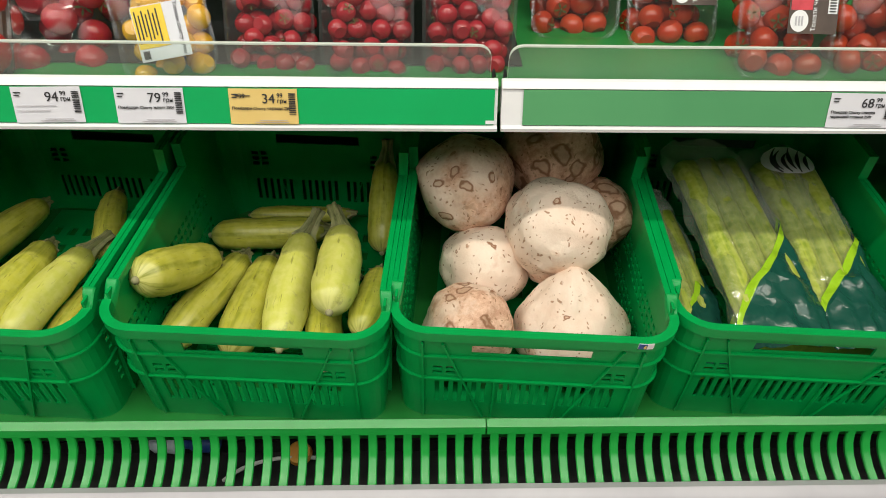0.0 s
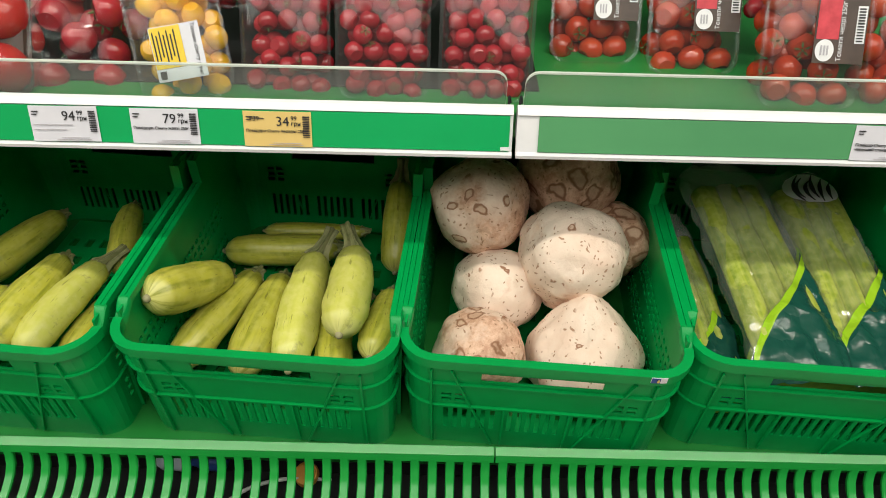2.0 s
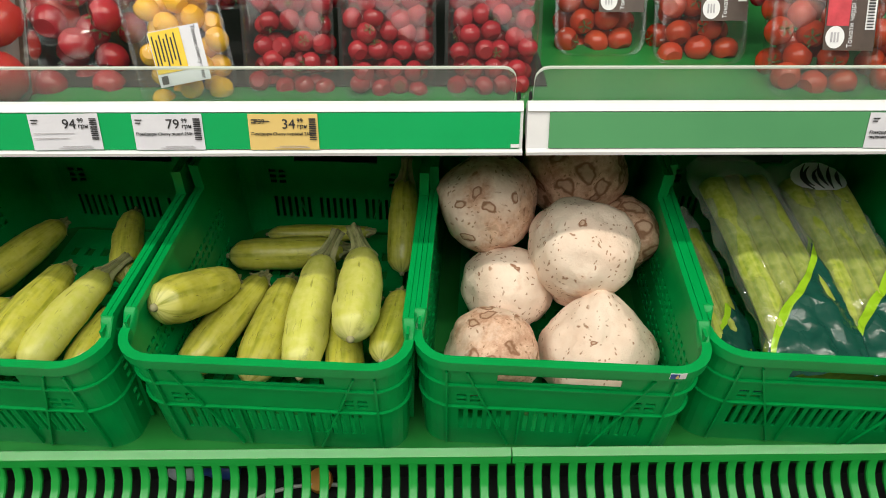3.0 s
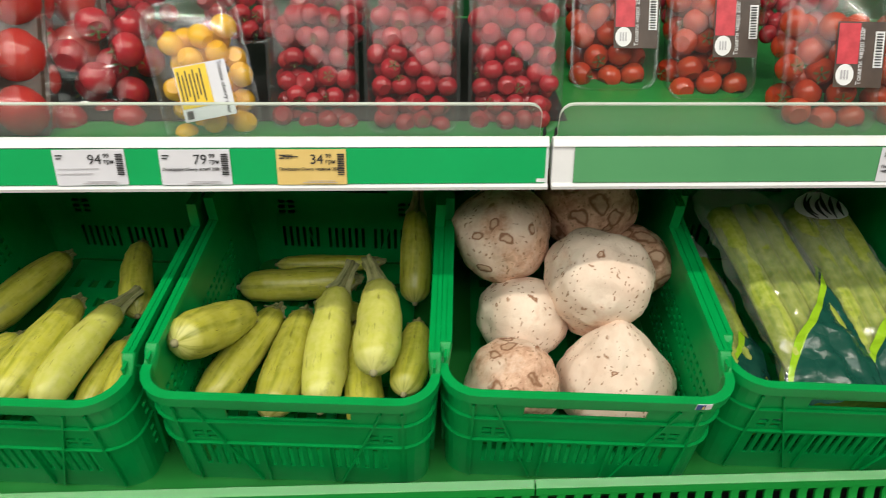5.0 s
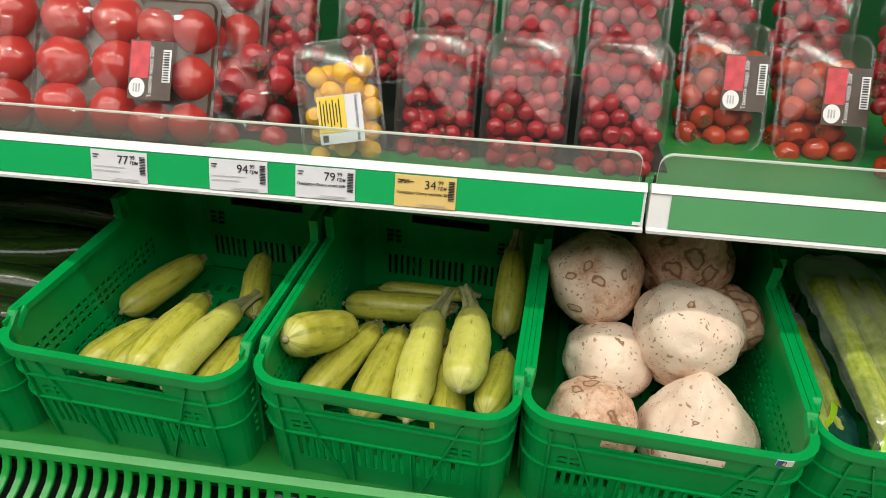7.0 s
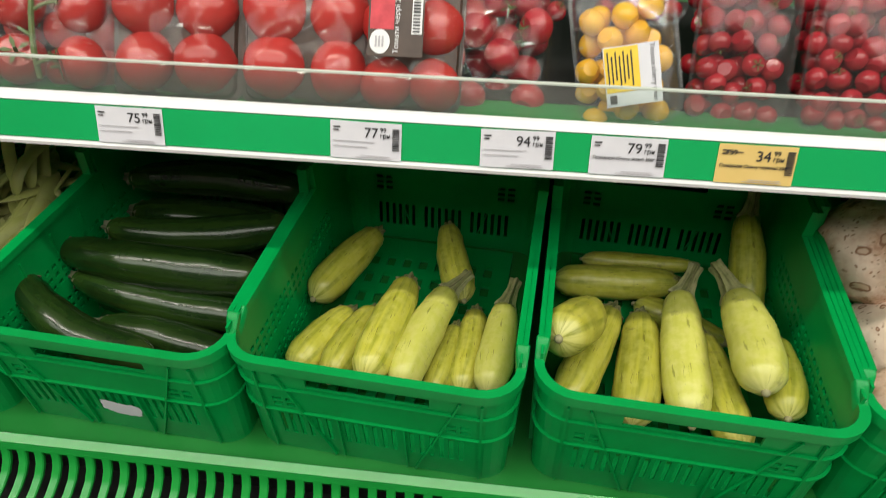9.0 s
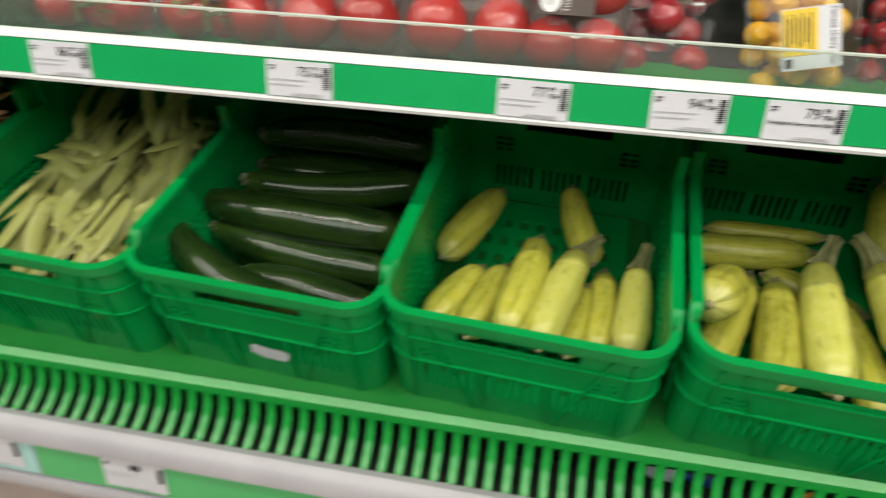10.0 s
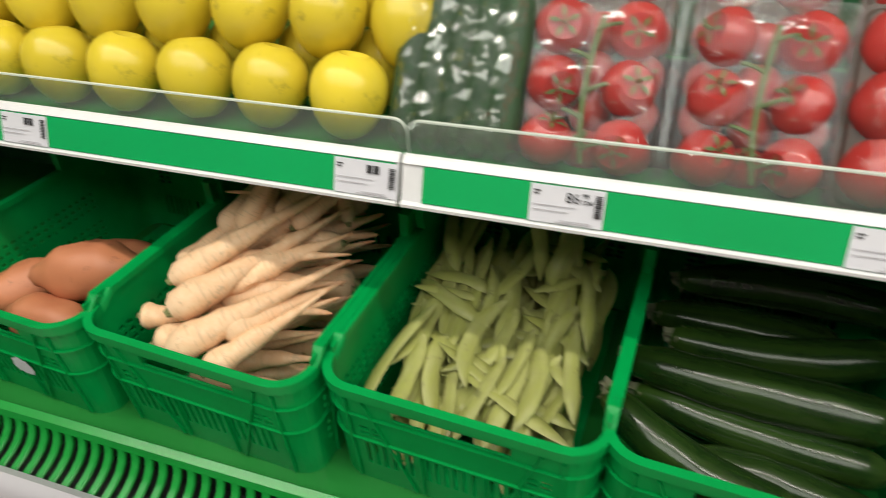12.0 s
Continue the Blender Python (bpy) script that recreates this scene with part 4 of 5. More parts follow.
def parsnip(a, b, r, seed, bend=(0, 0, 0)):
    a, b = Vector(a), Vector(b)
    ob = thing("parsnip", *((a + b) / 2), "cream parsnip root with ringed skin and a thin tip", "parsnip", "parsnips")
    inv = Matrix.Translation(-ob.location)
    bm = tube(bezier(a, (a + b) / 2 + Vector(bend), b), profile((0, 0.45 * r), (0.03, 0.85 * r), (0.10, r), (0.30, 0.80 * r), (0.60, 0.44 * r), (0.85, 0.20 * r), (0.95, 0.14 * r), (1, 0.05 * r)), 26, 14, lobes=3, lobe=0.03, rough=0.15, seed=seed)
    bm.transform(inv)
    root = part("root", bm, PARSNIP, ob)
    d = (a - b).normalized()
    bm = tube(bezier(a - d * 0.004, a + d * 0.002, a + d * 0.007), profile((0, 0.40 * r), (1, 0.22 * r)), 4, 10, rough=0.1, seed=seed)
    bm.transform(inv)
    part("crown", bm, STEM, root, "brown cut crown")
    return ob


rng = random.Random(8)
PX = -1.772
for i in range(52):
    row, layer = i % 9, i // 9
    y = 0.650 + row * 0.036 + rng.uniform(-0.012, 0.012) + 0.010 * layer
    z = 0.672 + layer * 0.032 + 0.045 * (row / 9) * (layer / 5)
    yaw, length = radians(rng.uniform(2, 52)), rng.uniform(0.15, 0.25)
    head = Vector((PX + rng.uniform(-0.125, 0.0), y, z))
    tip = head + Vector((math.cos(yaw), math.sin(yaw), rng.uniform(0.05, 0.22))) * length
    if rng.random() < 0.2:
        head, tip = Vector((PX + 0.11, y + 0.05, z)), Vector((PX - 0.10, y - 0.01, z - 0.005))
    tip.y, tip.x = min(tip.y, 1.045), min(tip.x, PX + 0.145)
    if layer == 5 and (row < 2 or row > 6):
        continue
    parsnip(head, tip, rng.uniform(0.017, 0.029), i * 3.7, (rng.uniform(-0.01, 0.01), rng.uniform(-0.01, 0.01), rng.uniform(0, 0.012)))
for x, y, z, tx, ty, tz, r, sag in (
    (-1.862, 0.700, 0.850, -1.657, 0.930, 0.935, 0.025, 0.012), (-1.837, 0.655, 0.832, -1.657, 0.900, 0.895, 0.029, -0.006),
    (-1.817, 0.612, 0.796, -1.622, 0.810, 0.860, 0.031, 0.008), (-1.757, 0.606, 0.780, -1.632, 0.760, 0.842, 0.024, -0.004),
    (-1.847, 0.780, 0.842, -1.647, 0.955, 0.905, 0.028, 0.004), (-1.802, 0.725, 0.832, -1.639, 0.860, 0.872, 0.027, 0.006),
    (-1.757, 0.660, 0.806, -1.627, 0.800, 0.826, 0.025, 0.0), (-1.857, 0.630, 0.786, -1.727, 0.735, 0.800, 0.027, 0.0),
    (-1.817, 0.830, 0.865, -1.767, 0.930, 0.990, 0.022, 0.004), (-1.792, 0.850, 0.870, -1.789, 0.970, 0.970, 0.019, -0.006),
    (-1.857, 0.830, 0.852, -1.817, 0.975, 0.940, 0.022, 0.004), (-1.767, 0.860, 0.880, -1.687, 0.975, 0.965, 0.020, 0.006),
    (-1.837, 0.900, 0.862, -1.707, 0.990, 0.955, 0.019, 0.004), (-1.737, 0.850, 0.872, -1.639, 0.960, 0.945, 0.021, -0.004),
    (-1.897, 0.760, 0.822, -1.827, 0.900, 0.880, 0.023, 0.004), (-1.897, 0.660, 0.806, -1.817, 0.690, 0.800, 0.025, 0.0),
    (-1.747, 0.930, 0.875, -1.867, 0.870, 0.905, 0.018, 0.006), (-1.667, 0.900, 0.862, -1.727, 0.985, 0.975, 0.018, 0.004),
):
    parsnip((x, y, z), (tx, ty, tz), r * 0.88, x * 31 + y * 7, (sag, sag * 0.6, sag))

# ---- sweet potatoes ----
for i, (x, y, z, dx, dy, r) in enumerate(((-2.085, 0.755, 0.772, 0.105, 0.035, 0.050), (-2.110, 0.668, 0.722, 0.105, -0.010, 0.044), (-2.245, 0.740, 0.715, 0.05, 0.075, 0.046), (-2.130, 0.850, 0.712, 0.11, 0.03, 0.046))):
    bm = tube(bezier((x - dx, y - dy, z), (x, y + 0.01, z + 0.012), (x + dx, y + dy, z)), profile((0, 0.1 * r), (0.06, 0.4 * r), (0.3, 0.95 * r), (0.6, r), (0.92, 0.45 * r), (1, 0.1 * r)), 20, 18, rough=0.10, seed=i * 9)
    solid("sweet_potato", bm, SWEET, "orange-brown sweet potato lying in the crate", "sweet potato", "sweet potatoes")

# ---- goods on the upper shelf ----
SHELF_Z = 1.0525


def tomato_mesh(name, r, material, squash=0.92, calyx=False, seg=16):
    bm = bmesh.new()
    bmesh.ops.create_uvsphere(bm, u_segments=seg, v_segments=10, radius=r)
    for v in bm.verts:
        a = math.atan2(v.co.y, v.co.x)
        k = 1 + 0.02 * math.cos(5 * a)
        v.co = Vector((v.co.x * k, v.co.y * k, v.co.z * squash))
        top = max(0.0, v.co.z / (r * squash) - 0.82)
        v.co.z -= top * r * 1.1
    if calyx:
        for i in range(5):
            a = 2 * math.pi * i / 5
            t0, t1 = r * 0.06, r * 0.62
            p = [bm.verts.new((t * math.cos(a + o), t * math.sin(a + o), z)) for t, o, z in ((t0, 0, r * 0.79), (t1 * 0.6, 0.25, r * 0.86), (t1, 0, r * 0.80), (t1 * 0.6, -0.25, r * 0.86))]
            f = bm.faces.new(p)
            f.material_index = 1
        n0 = len(bm.faces)
        bmesh.ops.create_cone(bm, segments=6, radius1=r * 0.08, radius2=r * 0.06, depth=r * 0.35, cap_ends=True, matrix=Matrix.Translation((0, 0, r * 0.95)))
        bm.faces.ensure_lookup_table()
        for f in bm.faces[n0:]:
            f.material_index = 1
    return finish(name, bm, (material, CALYX))


CHERRY = tomato_mesh("cherry_tomato", 0.0135, TOMATO)
CHERRY_CALYX = tomato_mesh("cherry_tomato", 0.0135, TOMATO, calyx=True)
CHERRY_ORANGE = tomato_mesh("cherry_tomato", 0.0190, TOMATO_ORANGE)
CHERRY_ORANGE_CALYX = tomato_mesh("cherry_tomato", 0.0190, TOMATO_ORANGE, calyx=True)
PLUM = tomato_mesh("plum_tomato", 0.0150, TOMATO_YELLOW, 1.1)
VINE = tomato_mesh("vine_tomato", 0.0335, TOMATO_PINK, 0.88, calyx=True, seg=24)
PINK = tomato_mesh("pink_tomato", 0.0400, TOMATO_PINK, 0.86, seg=24)


def rounded_pack(w, length, depth, r, taper=0.86):
    """A clear tray: rounded outline, narrower at its back; x across, y along, z outwards."""
    bm = bmesh.new()

    def outline(k, z):
        hw, hl, rr = w / 2 * k, length / 2 * (0.5 + 0.5 * k), r * k
        pts = []
        for cx, cy, a0 in ((hw - rr, hl - rr, 0), (-hw + rr, hl - rr, 90), (-hw + rr, -hl + rr, 180), (hw - rr, -hl + rr, 270)):
            pts += [(cx + rr * math.cos(radians(a0 + d)), cy + length / 2 + rr * math.sin(radians(a0 + d)), z) for d in (0, 22, 45, 67, 90)]
        return [bm.verts.new(p) for p in pts]

    rings = [outline(taper * 0.92, -depth), outline(taper, -depth + 0.006), outline(0.97, -0.004), outline(1.05, -0.003), outline(1.05, 0.0), outline(0.97, 0.001), outline(0.93, 0.011), outline(0.86, 0.014)]
    for a, b in zip(rings, rings[1:]):
        n = len(a)
        for i in range(n):
            bm.faces.new((a[i], a[(i + 1) % n], b[(i + 1) % n], b[i]))
    bm.faces.new(rings[0][::-1])
    bm.faces.new(rings[-1])
    return bm


def pack_at(x, y, tilt, turn=0.0, z=SHELF_Z):
    return pose(x, y, z, 0, 0, turn) @ pose(0, 0, 0, tilt, 0, 0)


def fill(ob, meshes, name, w, length, depth, r, seed, layers=2, jitter=0.38, flat=False):
    rg = random.Random(seed)
    cols, rows = max(2, int(w / (1.9 * r))), max(2, int(length / (1.72 * r)))
    for layer in range(layers):
        for j in range(rows):
            for i in range(cols - (j + layer) % 2 * (0 if flat else 1)):
                px = (i - (cols - 1 - (j + layer) % 2 * (0 if flat else 1)) / 2) * (w / cols) + rg.uniform(-1, 1) * jitter * r
                py = r * 1.1 + j * (length - 2.2 * r) / (rows - 1) + rg.uniform(-1, 1) * jitter * r
                o = new(name, rg.choice(meshes))
                o.parent = ob
                o.matrix_basis = pose(px, py, -r - layer * 1.6 * r - rg.uniform(0, 0.6) * r, rg.uniform(-70, 70), rg.uniform(-70, 70), rg.uniform(0, 360))


def flat_label(name, x0, x1, y0, y1, z, material, parent, label="", r=0.0):
    return part(name, box(x0, x1, y0, y1, z, z + 0.0006), material, parent, label, smooth=False)


def punnet(x, y, w, length, tilt, turn, meshes, r, seed, label, name="tomato_punnet", layers=2, depth=0.055):
    ob = thing(name, 0, 0, 0, label, "punnet", "tomato punnets")
    ob.matrix_basis = pack_at(x, y, tilt, turn)
    part("tray", rounded_pack(w, length, depth, 0.026), PUNNET, ob, "clear plastic tray and lid")
    fill(ob, meshes, "tomato", w * 0.96, length * 0.86, depth, r, seed, layers)
    for i in range(6):
        for s in (-1, 1):
            part("lid_rib", box(s * w * 0.455 - 0.0035, s * w * 0.455 + 0.0035, length * (0.16 + 0.13 * i), length * (0.16 + 0.13 * i) + 0.003, 0.0085, 0.0125, 0.001), PUNNET, ob)
    return ob


def brand_label(ob, w, length, flip=1):
    """Black printed label with a white oval mark, a red print and a bar code."""
    x0, x1, y0, y1 = -0.06 * w, 0.46 * w, length * 0.30, length * 0.74
    lab = flat_label("label", x0, x1, y0, y1, 0.0150, BLACK_LABEL, ob, "black printed label")
    flat_label("red_print", x0 + 0.002, x0 + 0.030, y0 + 0.030, y1 - 0.002, 0.0158, RED_PRINT, lab, "red printed picture")
    bm = bmesh.new()
    bmesh.ops.create_circle(bm, cap_ends=True, segments=24, radius=0.012, matrix=Matrix.Translation((x0 + 0.014, y0 + 0.016, 0.0163)) @ Matrix.Diagonal((1, 1.15, 1, 1)))
    part("mark", bm, WHITE, lab, "white oval mark", smooth=False)
    for k in range(3):
        flat_label("mark_print", x0 + 0.0085 + 0.004 * k, x0 + 0.0105 + 0.004 * k, y0 + 0.010, y0 + 0.022, 0.0166, GREY, lab)
    bar = flat_label("barcode", x1 - 0.014, x1 - 0.002, y1 - 0.058, y1 - 0.012, 0.0158, WHITE, lab, "white bar code label")
    rg = random.Random(4)
    for k in range(12):
        flat_label("bar", x1 - 0.0125, x1 - 0.0045, y1 - 0.056 + 0.0036 * k, y1 - 0.0545 + 0.0036 * k + rg.uniform(0, 0.001), 0.0166, INK, bar)
    letters("label_text", "Томати черрі 250г", 0.0085, WHITE, lab, Matrix.Translation((x0 + 0.036, y0 + 0.003, 0.0160)) @ pose(0, 0, 0, 0, 0, 90))
    return lab


def film_over(ob, w, length, depth, seed, material=None, n=26, m2=34):
    """A loose wrinkled film pulled over a pack."""
    bm = bmesh.new()
    grid = []
    for j in range(m2 + 1):
        row = []
        for i in range(n + 1):
            u, v = i / n * 2 - 1, j / m2 * 2 - 1
            edge = max(abs(u), abs(v))
            z = 0.012 - max(0.0, edge - 0.72) ** 1.3 * depth * 4.2
            z += 0.007 * max(0.0, 1 - 7 * abs(noise.noise(Vector((u * 1.7 + seed, v * 1.3, seed))))) * (1 - 0.5 * edge)
            z += 0.003 * noise.noise(Vector((u * 3 + seed, v * 3.5, 0))) + 0.002 * noise.noise(Vector((u * 9, v * 7, seed))) + 0.0015 * abs(noise.noise(Vector((u * 16 + v * 9, v * 5, seed))))
            row.append(bm.verts.new((u * w * 0.54, length / 2 + v * length * 0.53, z)))
        grid.append(row)
    for j in range(m2):
        for i in range(n):
            bm.faces.new((grid[j][i], grid[j][i + 1], grid[j + 1][i + 1], grid[j + 1][i]))
    return part("film", bm, material or FILM, ob, "creased clear film")


RED = "red cherry tomatoes in a clear plastic punnet"
punnet(-0.258, 0.826, 0.112, 0.185, 64, 0, (CHERRY, CHERRY, CHERRY_CALYX), 0.0135, 1, RED, layers=3)
punnet(-0.130, 0.816, 0.118, 0.190, 64, 0, (CHERRY, CHERRY, CHERRY_CALYX), 0.0135, 2, RED, layers=3)
punnet(0.004, 0.818, 0.118, 0.190, 64, -1, (CHERRY, CHERRY, CHERRY_CALYX), 0.0135, 3, RED, layers=3)
for k, (x, y) in enumerate(((-0.245, 0.885), (-0.118, 0.878), (0.010, 0.876), (-0.37, 0.885), (0.17, 1.00), (0.305, 0.97), (0.43, 0.885), (-0.52, 0.885), (-0.64, 0.89))):
    p = punnet(x, y + 0.065, 0.114, 0.19, 66, 0, (CHERRY, CHERRY, CHERRY_CALYX), 0.0135, 10 + k, "red cherry tomatoes in a clear punnet of the second row", layers=2)
    p.location.z = SHELF_Z + 0.070

# added near-black sheet: stands in for the shade among the packs
solid("shelf_liner", box(-1.56, 0.080, 0.850, 1.24, SHELF_Z + 0.0005, SHELF_Z + 0.0025), DARK, "thin dark sheet standing in for shade between the packs", "mat", smooth=False)
yel = punnet(-0.379, 0.806, 0.118, 0.172, 60, 2, (PLUM,), 0.0150, 4, "yellow cherry tomatoes in a clear plastic punnet with a white label")
yel.matrix_basis = yel.matrix_basis @ pose(0, 0, 0, 0, 0, 10)
lab = flat_label("label", -0.030, 0.034, 0.024, 0.092, 0.0150, PAPER, yel, "white and yellow printed label")
flat_label("yellow_print", -0.029, 0.010, 0.040, 0.091, 0.0158, LEMON_PRINT, lab, "yellow printed picture")
for k in range(7):
    flat_label("print_line", -0.026 + 0.0045 * k, -0.0245 + 0.0045 * k, 0.046 + 0.004 * (k % 3), 0.086 - 0.005 * (k % 2), 0.0166, INK, lab)
letters("label_text", "Tomate cherry amar", 0.0078, INK, lab, Matrix.Translation((0.024, 0.091, 0.0160)) @ pose(0, 0, 0, 0, 0, -90))
flat_label("code_block", -0.026, -0.018, 0.027, 0.037, 0.0158, INK, lab)

for x, y, turn, seed in ((0.170, 0.950, 0, 21), (0.305, 0.918, 0, 22), (0.430, 0.820, -2, 23), (0.570, 0.822, 2, 24), (0.705, 0.82, 0, 25)):
    ob = punnet(x, y, 0.126, 0.190, 60, turn, (CHERRY_ORANGE, CHERRY_ORANGE_CALYX), 0.0190, seed, "orange-red cherry tomatoes in a clear punnet with a black label")
    brand_label(ob, 0.124, 0.190)

# loose film bag of tomatoes
bag = thing("tomato_bag", 0, 0, 0, "red tomatoes in a shiny clear film bag", "tomatoes")
bag.matrix_basis = pack_at(-0.540, 0.822, 58)
fill(bag, (tomato_mesh("tomato", 0.0225, TOMATO, 0.9), tomato_mesh("tomato", 0.0225, TOMATO, 0.9, calyx=True)), "tomato", 0.125, 0.165, 0.05, 0.0225, 31, 3)
film_over(bag, 0.130, 0.165, 0.05, 3.0)


def film_tray(x, w, meshes, r, seed, label, cols_flat=True, vine=False, tilt=58):
    ob = thing("film_wrapped_tray", 0, 0, 0, label, "tomatoes", "film-wrapped tomato trays")
    ob.matrix_basis = pack_at(x, 0.812, tilt)
    part("tray", rounded_pack(w, 0.215, 0.075, 0.015, 0.92), BLACK_LABEL if not vine else PUNNET, ob, "shallow plastic tray").scale = (1, 1, 0.5)
    rg = random.Random(seed)
    cols = 2
    for j in range(3):
        for i in range(cols):
            o = new("tomato", rg.choice(meshes))
            o.parent = ob
            o.matrix_basis = pose((i - 0.5) * w * 0.49, r * 1.02 + j * 0.068, 0.004 + rg.uniform(-0.003, 0.003), rg.uniform(-50, 50) if vine else rg.uniform(120, 200), rg.uniform(-40, 40), rg.uniform(0, 360))
    for j in range(4):
        for i in range(3):
            o = new("tomato", rg.choice(meshes))
            o.parent = ob
            o.matrix_basis = pose((i - 1) * w * 0.31, r * 0.9 + j * 0.047, -r * 0.75, rg.uniform(0, 360), rg.uniform(-40, 40), rg.uniform(0, 360)) @ Matrix.Scale(0.82, 4)
    if vine:
        bm = tube(bezier((0.004, 0.01, 0.030), (-0.012, 0.09, 0.040), (0.006, 0.18, 0.028)), lambda t: 0.0036, 14, 7)
        for k in range(5):
            yy = 0.025 + 0.034 * k
            tube(bezier((0.0, yy, 0.033), (0.012 * (-1) ** k, yy + 0.008, 0.038), (0.026 * (-1) ** k, yy + 0.012, 0.026)), lambda t: 0.0024, 6, 6, bm=bm)
        part("vine", bm, CALYX, ob, "green tomato vine")
    f = film_over(ob, w, 0.215, 0.07, seed * 1.7)
    f.location.z = r * 0.85
    return ob


film_tray(-1.300, 0.176, (VINE,), 0.0350, 41, "vine tomatoes in a film-wrapped clear tray", vine=True)
film_tray(-1.116, 0.178, (VINE,), 0.0350, 42, "vine tomatoes in a film-wrapped clear tray", vine=True)
film_tray(-0.948, 0.162, (PINK,), 0.0410, 43, "large pink tomatoes in a film-wrapped tray")
film_tray(-0.780, 0.162, (PINK,), 0.0410, 44, "large pink tomatoes in a film-wrapped tray")
boxed = film_tray(-0.650, 0.120, (VINE,), 0.0300, 45, "red tomatoes in a film-wrapped tray with a black and red label")
brand_label(boxed, 0.124, 0.190).location = (-0.038, 0, 0.030)
for x in (-1.300, -1.116, -0.938, -0.766, -0.62):
    ob = film_tray(x, 0.150, (VINE,), 0.0335, x * 17, "tomatoes in a film-wrapped tray of the second row", tilt=58)
    ob.location.y, ob.location.z = 0.915, SHELF_Z + 0.035

# dark greens in film
greens = thing("wrapped_greens", 0, 0, 0, "dark green vegetables wrapped in crinkled clear film", "vegetable")
greens.matrix_basis = pack_at(-1.462, 0.806, 56)
for k in range(5):
    bm = tube(bezier((-0.062 + 0.031 * k, 0.008, -0.008), (-0.066 + 0.033 * k, 0.10, 0.012), (-0.060 + 0.030 * k, 0.225, -0.004)), profile((0, 0.006), (0.12, 0.022), (0.85, 0.023), (1, 0.007)), 18, 16, rough=0.06, seed=k * 5)
    part("cucumber", bm, GREENS, greens, "dark green cucumber")
wrap = film_over(greens, 0.176, 0.215, 0.09, 8.0, GREENS_FILM, 20, 26)
wrap.location.z = 0.020
rng = random.Random(77)
for v in wrap.data.vertices:
    v.co += Vector((rng.uniform(-1, 1), rng.uniform(-1, 1), rng.uniform(-1, 1.4))) * 0.0042
wrap.data.polygons.foreach_set("use_smooth", [False] * len(wrap.data.polygons))

# ---- yellow apples ----


def apple_mesh():
    bm = bmesh.new()
    uv = bm.loops.layers.uv.verify()
    r = 0.050
    rows, sides = 18, 24
    loops = []
    for i in range(rows + 1):
        t = math.pi * i / rows
        rad = r * math.sin(t) * (1.02 + 0.15 * math.cos(t))
        z = r * 1.17 * math.cos(t) - (0.020 * math.exp(-(rad / 0.011) ** 2) if t < 1.2 else -0.013 * math.exp(-(rad / 0.010) ** 2) if t > 2.2 else 0)
        loops.append([bm.verts.new((max(rad, 0.0008) * (1 + 0.012 * math.cos(5 * a)) * math.cos(a), max(rad, 0.0008) * (1 + 0.012 * math.cos(5 * a)) * math.sin(a), z)) for a in (2 * math.pi * k / sides for k in range(sides))])
    for i in range(rows):
        for k in range(sides):
            f = bm.faces.new((loops[i][k], loops[i][(k + 1) % sides], loops[i + 1][(k + 1) % sides], loops[i + 1][k]))
            for loop, (u, w) in zip(f.loops, ((k, i), (k + 1, i), (k + 1, i + 1), (k, i + 1))):
                loop[uv].uv = (u / sides, 1 - w / rows)
    return finish("apple", bm, APPLE)


APPLE_MESH = apple_mesh()
APPLE_EYE = finish("calyx", sphere(0.007, 8, 6, 0.5), DARK_STEM)
rng = random.Random(14)


def apple(x, y, z, rx, rz):
    ob = thing("apple", x, y, z, "smooth yellow apple in the display row", "apple", "yellow apples")
    ob.matrix_basis = pose(x, y, z, rx, rng.uniform(-12, 12), rz)
    part("fruit", APPLE_MESH, None, ob)
    e = part("calyx", APPLE_EYE, None, ob, "dry brown calyx")
    e.location.z = -0.046
    return ob


for k in range(7):
    apple(-1.605 - 0.1185 * k, 0.836 + rng.uniform(-0.003, 0.003), SHELF_Z + 0.058, rng.uniform(-30, -4), rng.uniform(-25, 25))
    apple(-1.598 - 0.1185 * k, 0.950, SHELF_Z + 0.058, rng.uniform(-20, 20), rng.uniform(0, 360))
    apple(-1.652 - 0.1185 * k, 0.890 + rng.uniform(-0.003, 0.003), SHELF_Z + 0.140, rng.uniform(-25, 10), rng.uniform(0, 360))
    apple(-1.622 - 0.1185 * k, 0.985, SHELF_Z + 0.155, rng.uniform(-20, 20), rng.uniform(0, 360))
apple(-1.545, 0.910, SHELF_Z + 0.128, -8, 40)

# ---- price tags ----
SLOPE = Matrix(((1, 0, 0, 0), (0, 0.324, -0.946, 0), (0, 0.946, 0.324, 0), (0, 0, 0, 1)))
LOW = Matrix(((1, 0, 0, 0), (0, 0.236, -0.972, 0), (0, 0.972, 0.236, 0), (0, 0, 0, 1)))


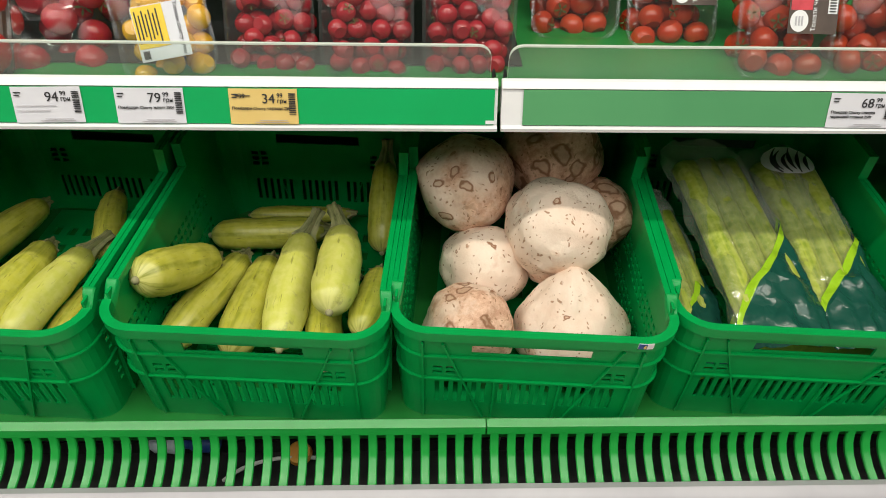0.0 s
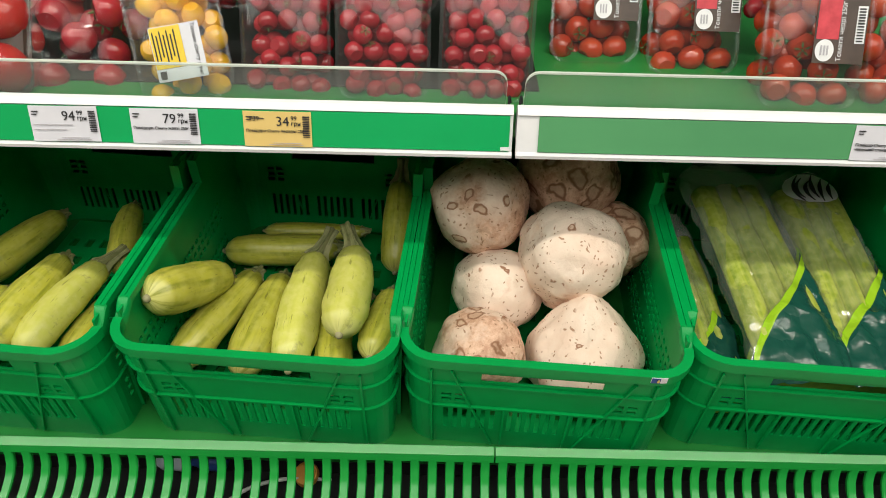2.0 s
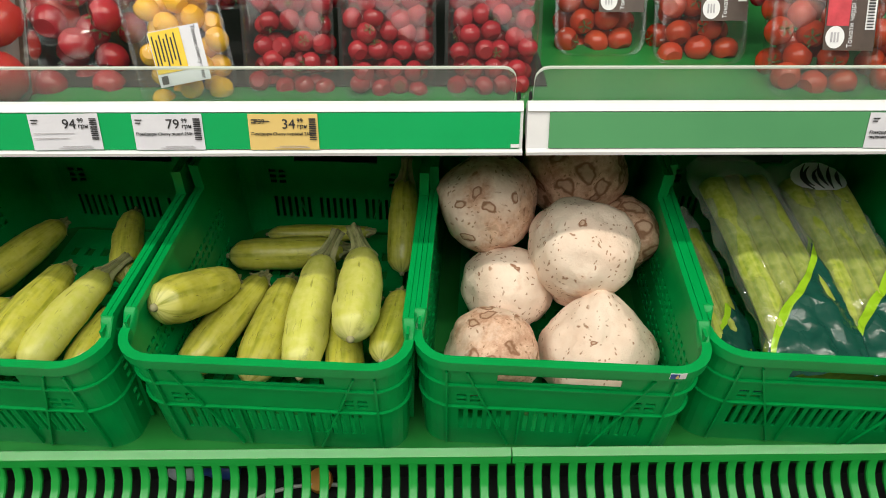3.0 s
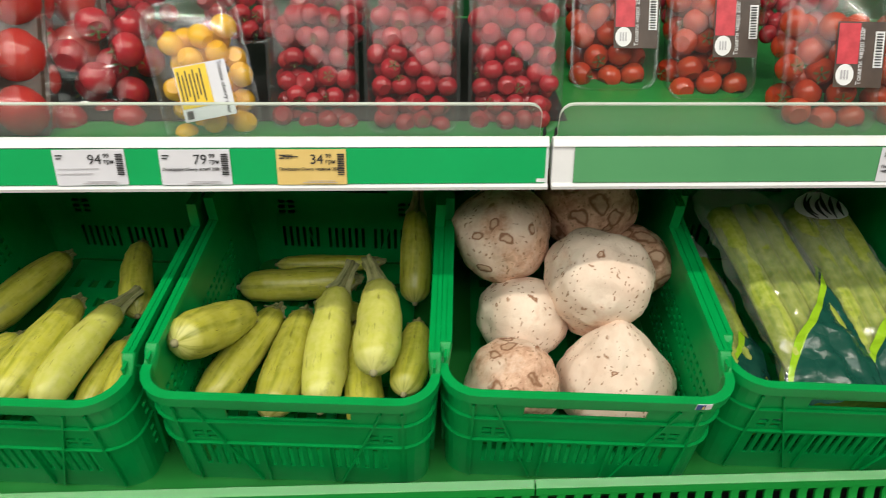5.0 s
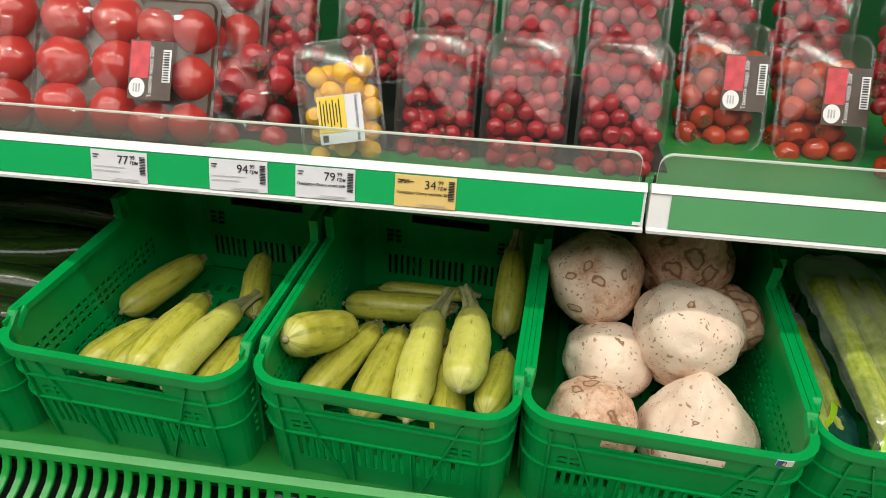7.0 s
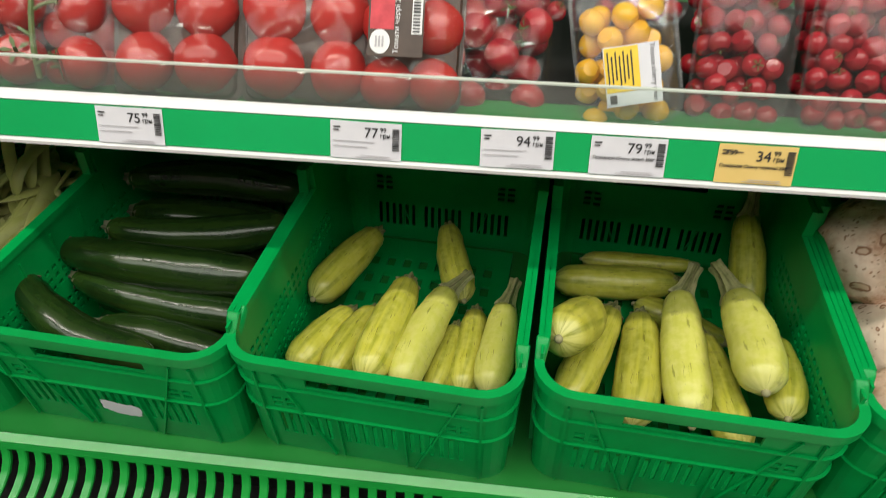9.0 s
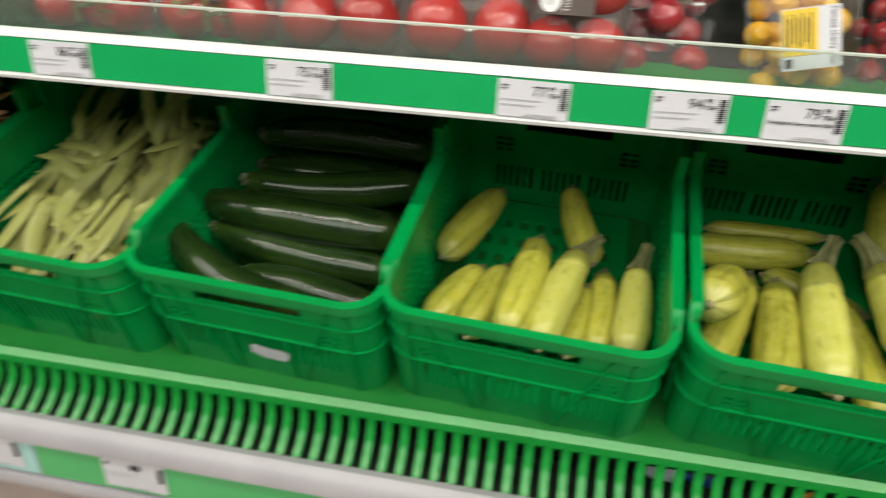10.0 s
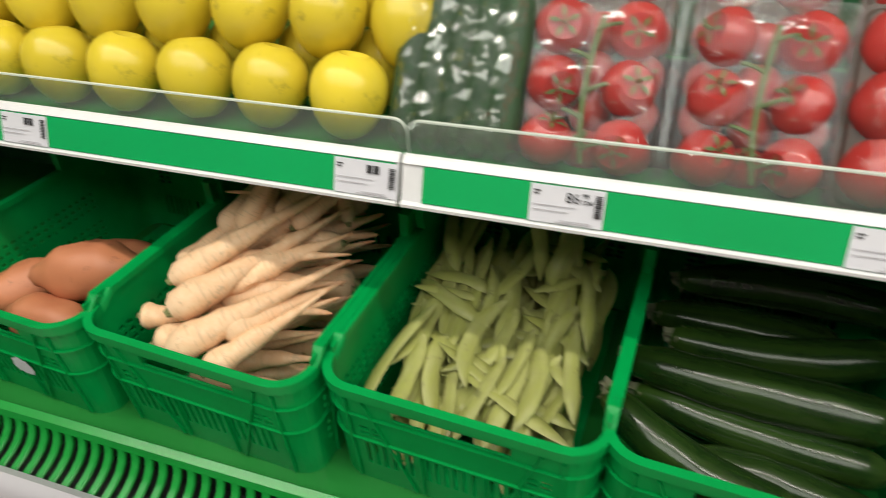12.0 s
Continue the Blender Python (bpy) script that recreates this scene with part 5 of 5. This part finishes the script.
def price_tag(x, price="", cents="", lines=(), yellow=False, low=False, turn=0.0, w=0.0835):
    tone = "yellow" if yellow else "white"
    h = 0.0430 if not low else 0.054
    tag = thing("price_tag", 0, 0, 0, f"{tone} paper price tag in the label rail" if not low else "white paper price tag in the bumper rail", "price tag", "price tags")
    tag.matrix_basis = Matrix.Translation((x, 0.7332, 1.0294) if not low else (x, 0.4272, 0.5505)) @ (LOW if low else SLOPE) @ pose(0, 0, 0.0030, 0, 0, turn)
    bm = bmesh.new()
    us = [w * i / 8 for i in range(9)]
    sheet(bm, us, [-0.0005, h * 0.5, h], [], lambda u, v, q: Vector((u, v, q + 0.0008 * math.sin(math.pi * u / w) * (v / h))), 0.0, 0.0004)
    part("card", bm, YELLOW_PAPER if yellow else PAPER, tag, smooth=False)
    z = 0.0016
    if price:
        letters("price", price, 0.0165, INK, tag, Matrix.Translation((0.040, h - 0.0175, z)))
        letters("cents", cents, 0.0075, INK, tag, Matrix.Translation((0.0585, h - 0.0105, z)))
        letters("currency", "грн", 0.0075, INK, tag, Matrix.Translation((0.0585, h - 0.0170, z)))
    else:
        for k in range(2):
            flat_label("price_bar", 0.044 + 0.009 * k, 0.051 + 0.009 * k, h - 0.015, h - 0.005, z, INK, tag)
    y = h - 0.0255
    for t in lines:
        letters("name_line", t, 0.0052, INK, tag, Matrix.Translation((0.003, y, z)))
        y -= 0.0055
    if not lines:
        for k, wd in enumerate((0.048, 0.040)):
            flat_label("name_bar", 0.004, 0.004 + wd, h - 0.0230 - 0.006 * k, h - 0.0225 - 0.006 * k, z, GREY, tag)
    flat_label("unit_bar", 0.004, 0.012, h - 0.0075, h - 0.0062, z, INK, tag)
    flat_label("unit_bar", 0.004, 0.010, h - 0.0110, h - 0.0098, z, INK, tag)
    flat_label("small_print", 0.036, 0.070, 0.0040, 0.0046, z, GREY, tag)
    flat_label("small_print", 0.030, 0.072, 0.0019, 0.0024, z, GREY, tag)
    rg = random.Random(round(x * 1000))
    for k in range(12):
        yy = h - 0.031 + 0.0022 * k
        flat_label("barcode_bar", w - 0.0105, w - 0.0025, yy, yy + rg.uniform(0.0008, 0.0016), z, INK, tag)
    return tag


price_tag(-1.0165, "75", "99")
price_tag(-0.7305, "77", "99", turn=-0.6)
price_tag(-0.5555, "94", "99", turn=0.8)
price_tag(-0.4325, "79", "99", ("Помідори Cherry жовті 250г",), turn=0.3)
tag = price_tag(-0.2945, "34", "99", ("Помідори Cherry червоні 250г",), yellow=True)
letters("old_price", "39", 0.008, INK, tag, Matrix.Translation((0.012, 0.0315, 0.0016)))
flat_label("strike", 0.008, 0.026, 0.0340, 0.0350, 0.0018, INK, tag)
price_tag(0.4560, "68", "99", ("Помідор Cherry сливка", "червоний стакан 250г"), turn=-0.5)
price_tag(-1.3415, "86", "99", turn=0.4)
price_tag(-1.5870, turn=-0.4)
price_tag(-2.1215)
for x in (-1.460, -1.234, -0.848, -1.90):
    price_tag(x, low=True, w=0.096, turn=(x * 37) % 2 - 1)
part("worn_edge", box(0.022, 0.0325, 0, 0.0045, 0, 0.0004), WHITE, tag, "scuffed white strip end", smooth=False).matrix_basis = tag.matrix_basis.inverted() @ Matrix.Translation((0, 0.7332, 1.0294)) @ SLOPE @ pose(0, 0.001, 0.0026)

# ---- small litter behind the grille ----
bm = bmesh.new()
bmesh.ops.create_cone(bm, segments=28, radius1=0.019, radius2=0.017, depth=0.012, cap_ends=True)
solid("bottle_cap", bm, ORANGE_CAP, "orange plastic bottle cap behind the grille", "bottle cap", at=pose(-0.246, 0.575, 0.5465, 20, 0, 0))
for x, mat, label in ((-0.455, WATER_LABEL, "pale crumpled plastic bottle behind the grille"), (-0.395, BLUE_PRINT, "blue plastic bottle lying behind the grille")):
    bm = tube(bezier((x - 0.026, 0.585, 0.556), (x, 0.59, 0.557), (x + 0.026, 0.585, 0.556)), profile((0, 0.006), (0.1, 0.008), (0.35, 0.015), (0.95, 0.015), (1, 0.012)), 16, 16)
    solid("plastic_bottle", bm, mat, label, "bottle", "bottles behind the grille")
bm = tube(bezier((-0.36, 0.545, 0.520), (-0.30, 0.56, 0.575), (-0.21, 0.575, 0.530)), lambda t: 0.003, 20, 8)
solid("cable", bm, CABLE, "pale cable lying behind the grille", "cable")
for x in (0.002, 0.060):
    bm = bmesh.new()
    tube(bezier((x, 0.575, 0.520), (x - 0.005, 0.57, 0.60), (x + 0.004, 0.560, 0.632)), lambda t: 0.002, 10, 6, bm=bm)
    tube(bezier((x - 0.002, 0.572, 0.60), (x + 0.025, 0.572, 0.601), (x + 0.05, 0.573, 0.600)), lambda t: 0.0018, 8, 6, bm=bm)
    solid("wire_bracket", bm, STAINLESS, "thin grey wire bracket behind the grille", "bracket", "wire brackets")

# ---- floor tiles ----
TX, TY, TP = -2.160, 0.533, 0.2755
tile = finish("tile", box(-TP / 2 + 0.0022, TP / 2 - 0.0022, -TP / 2 + 0.0022, TP / 2 - 0.0022, -0.008, 0.0, 0.0015), TILE, smooth=False)
floor = bpy.data.objects["floor"]
rest = bmesh.new()
for i in range(-14, 22):
    for j in range(-12, 4):
        cx, cy = TX + (i + 0.5) * TP, TY + (j + 0.5) * TP
        if -3.2 < cx < 0.6 and -1.2 < cy < 1.0:
            o = part("tile", tile, None, floor)
            o.location = (cx, cy, 0)
        else:
            box(cx - TP / 2 + 0.0022, cx + TP / 2 - 0.0022, cy - TP / 2 + 0.0022, cy + TP / 2 - 0.0022, -0.008, 0.0, bm=rest)
tagged(part("far_tiles", rest, TILE, floor, smooth=False), kind="stuff")
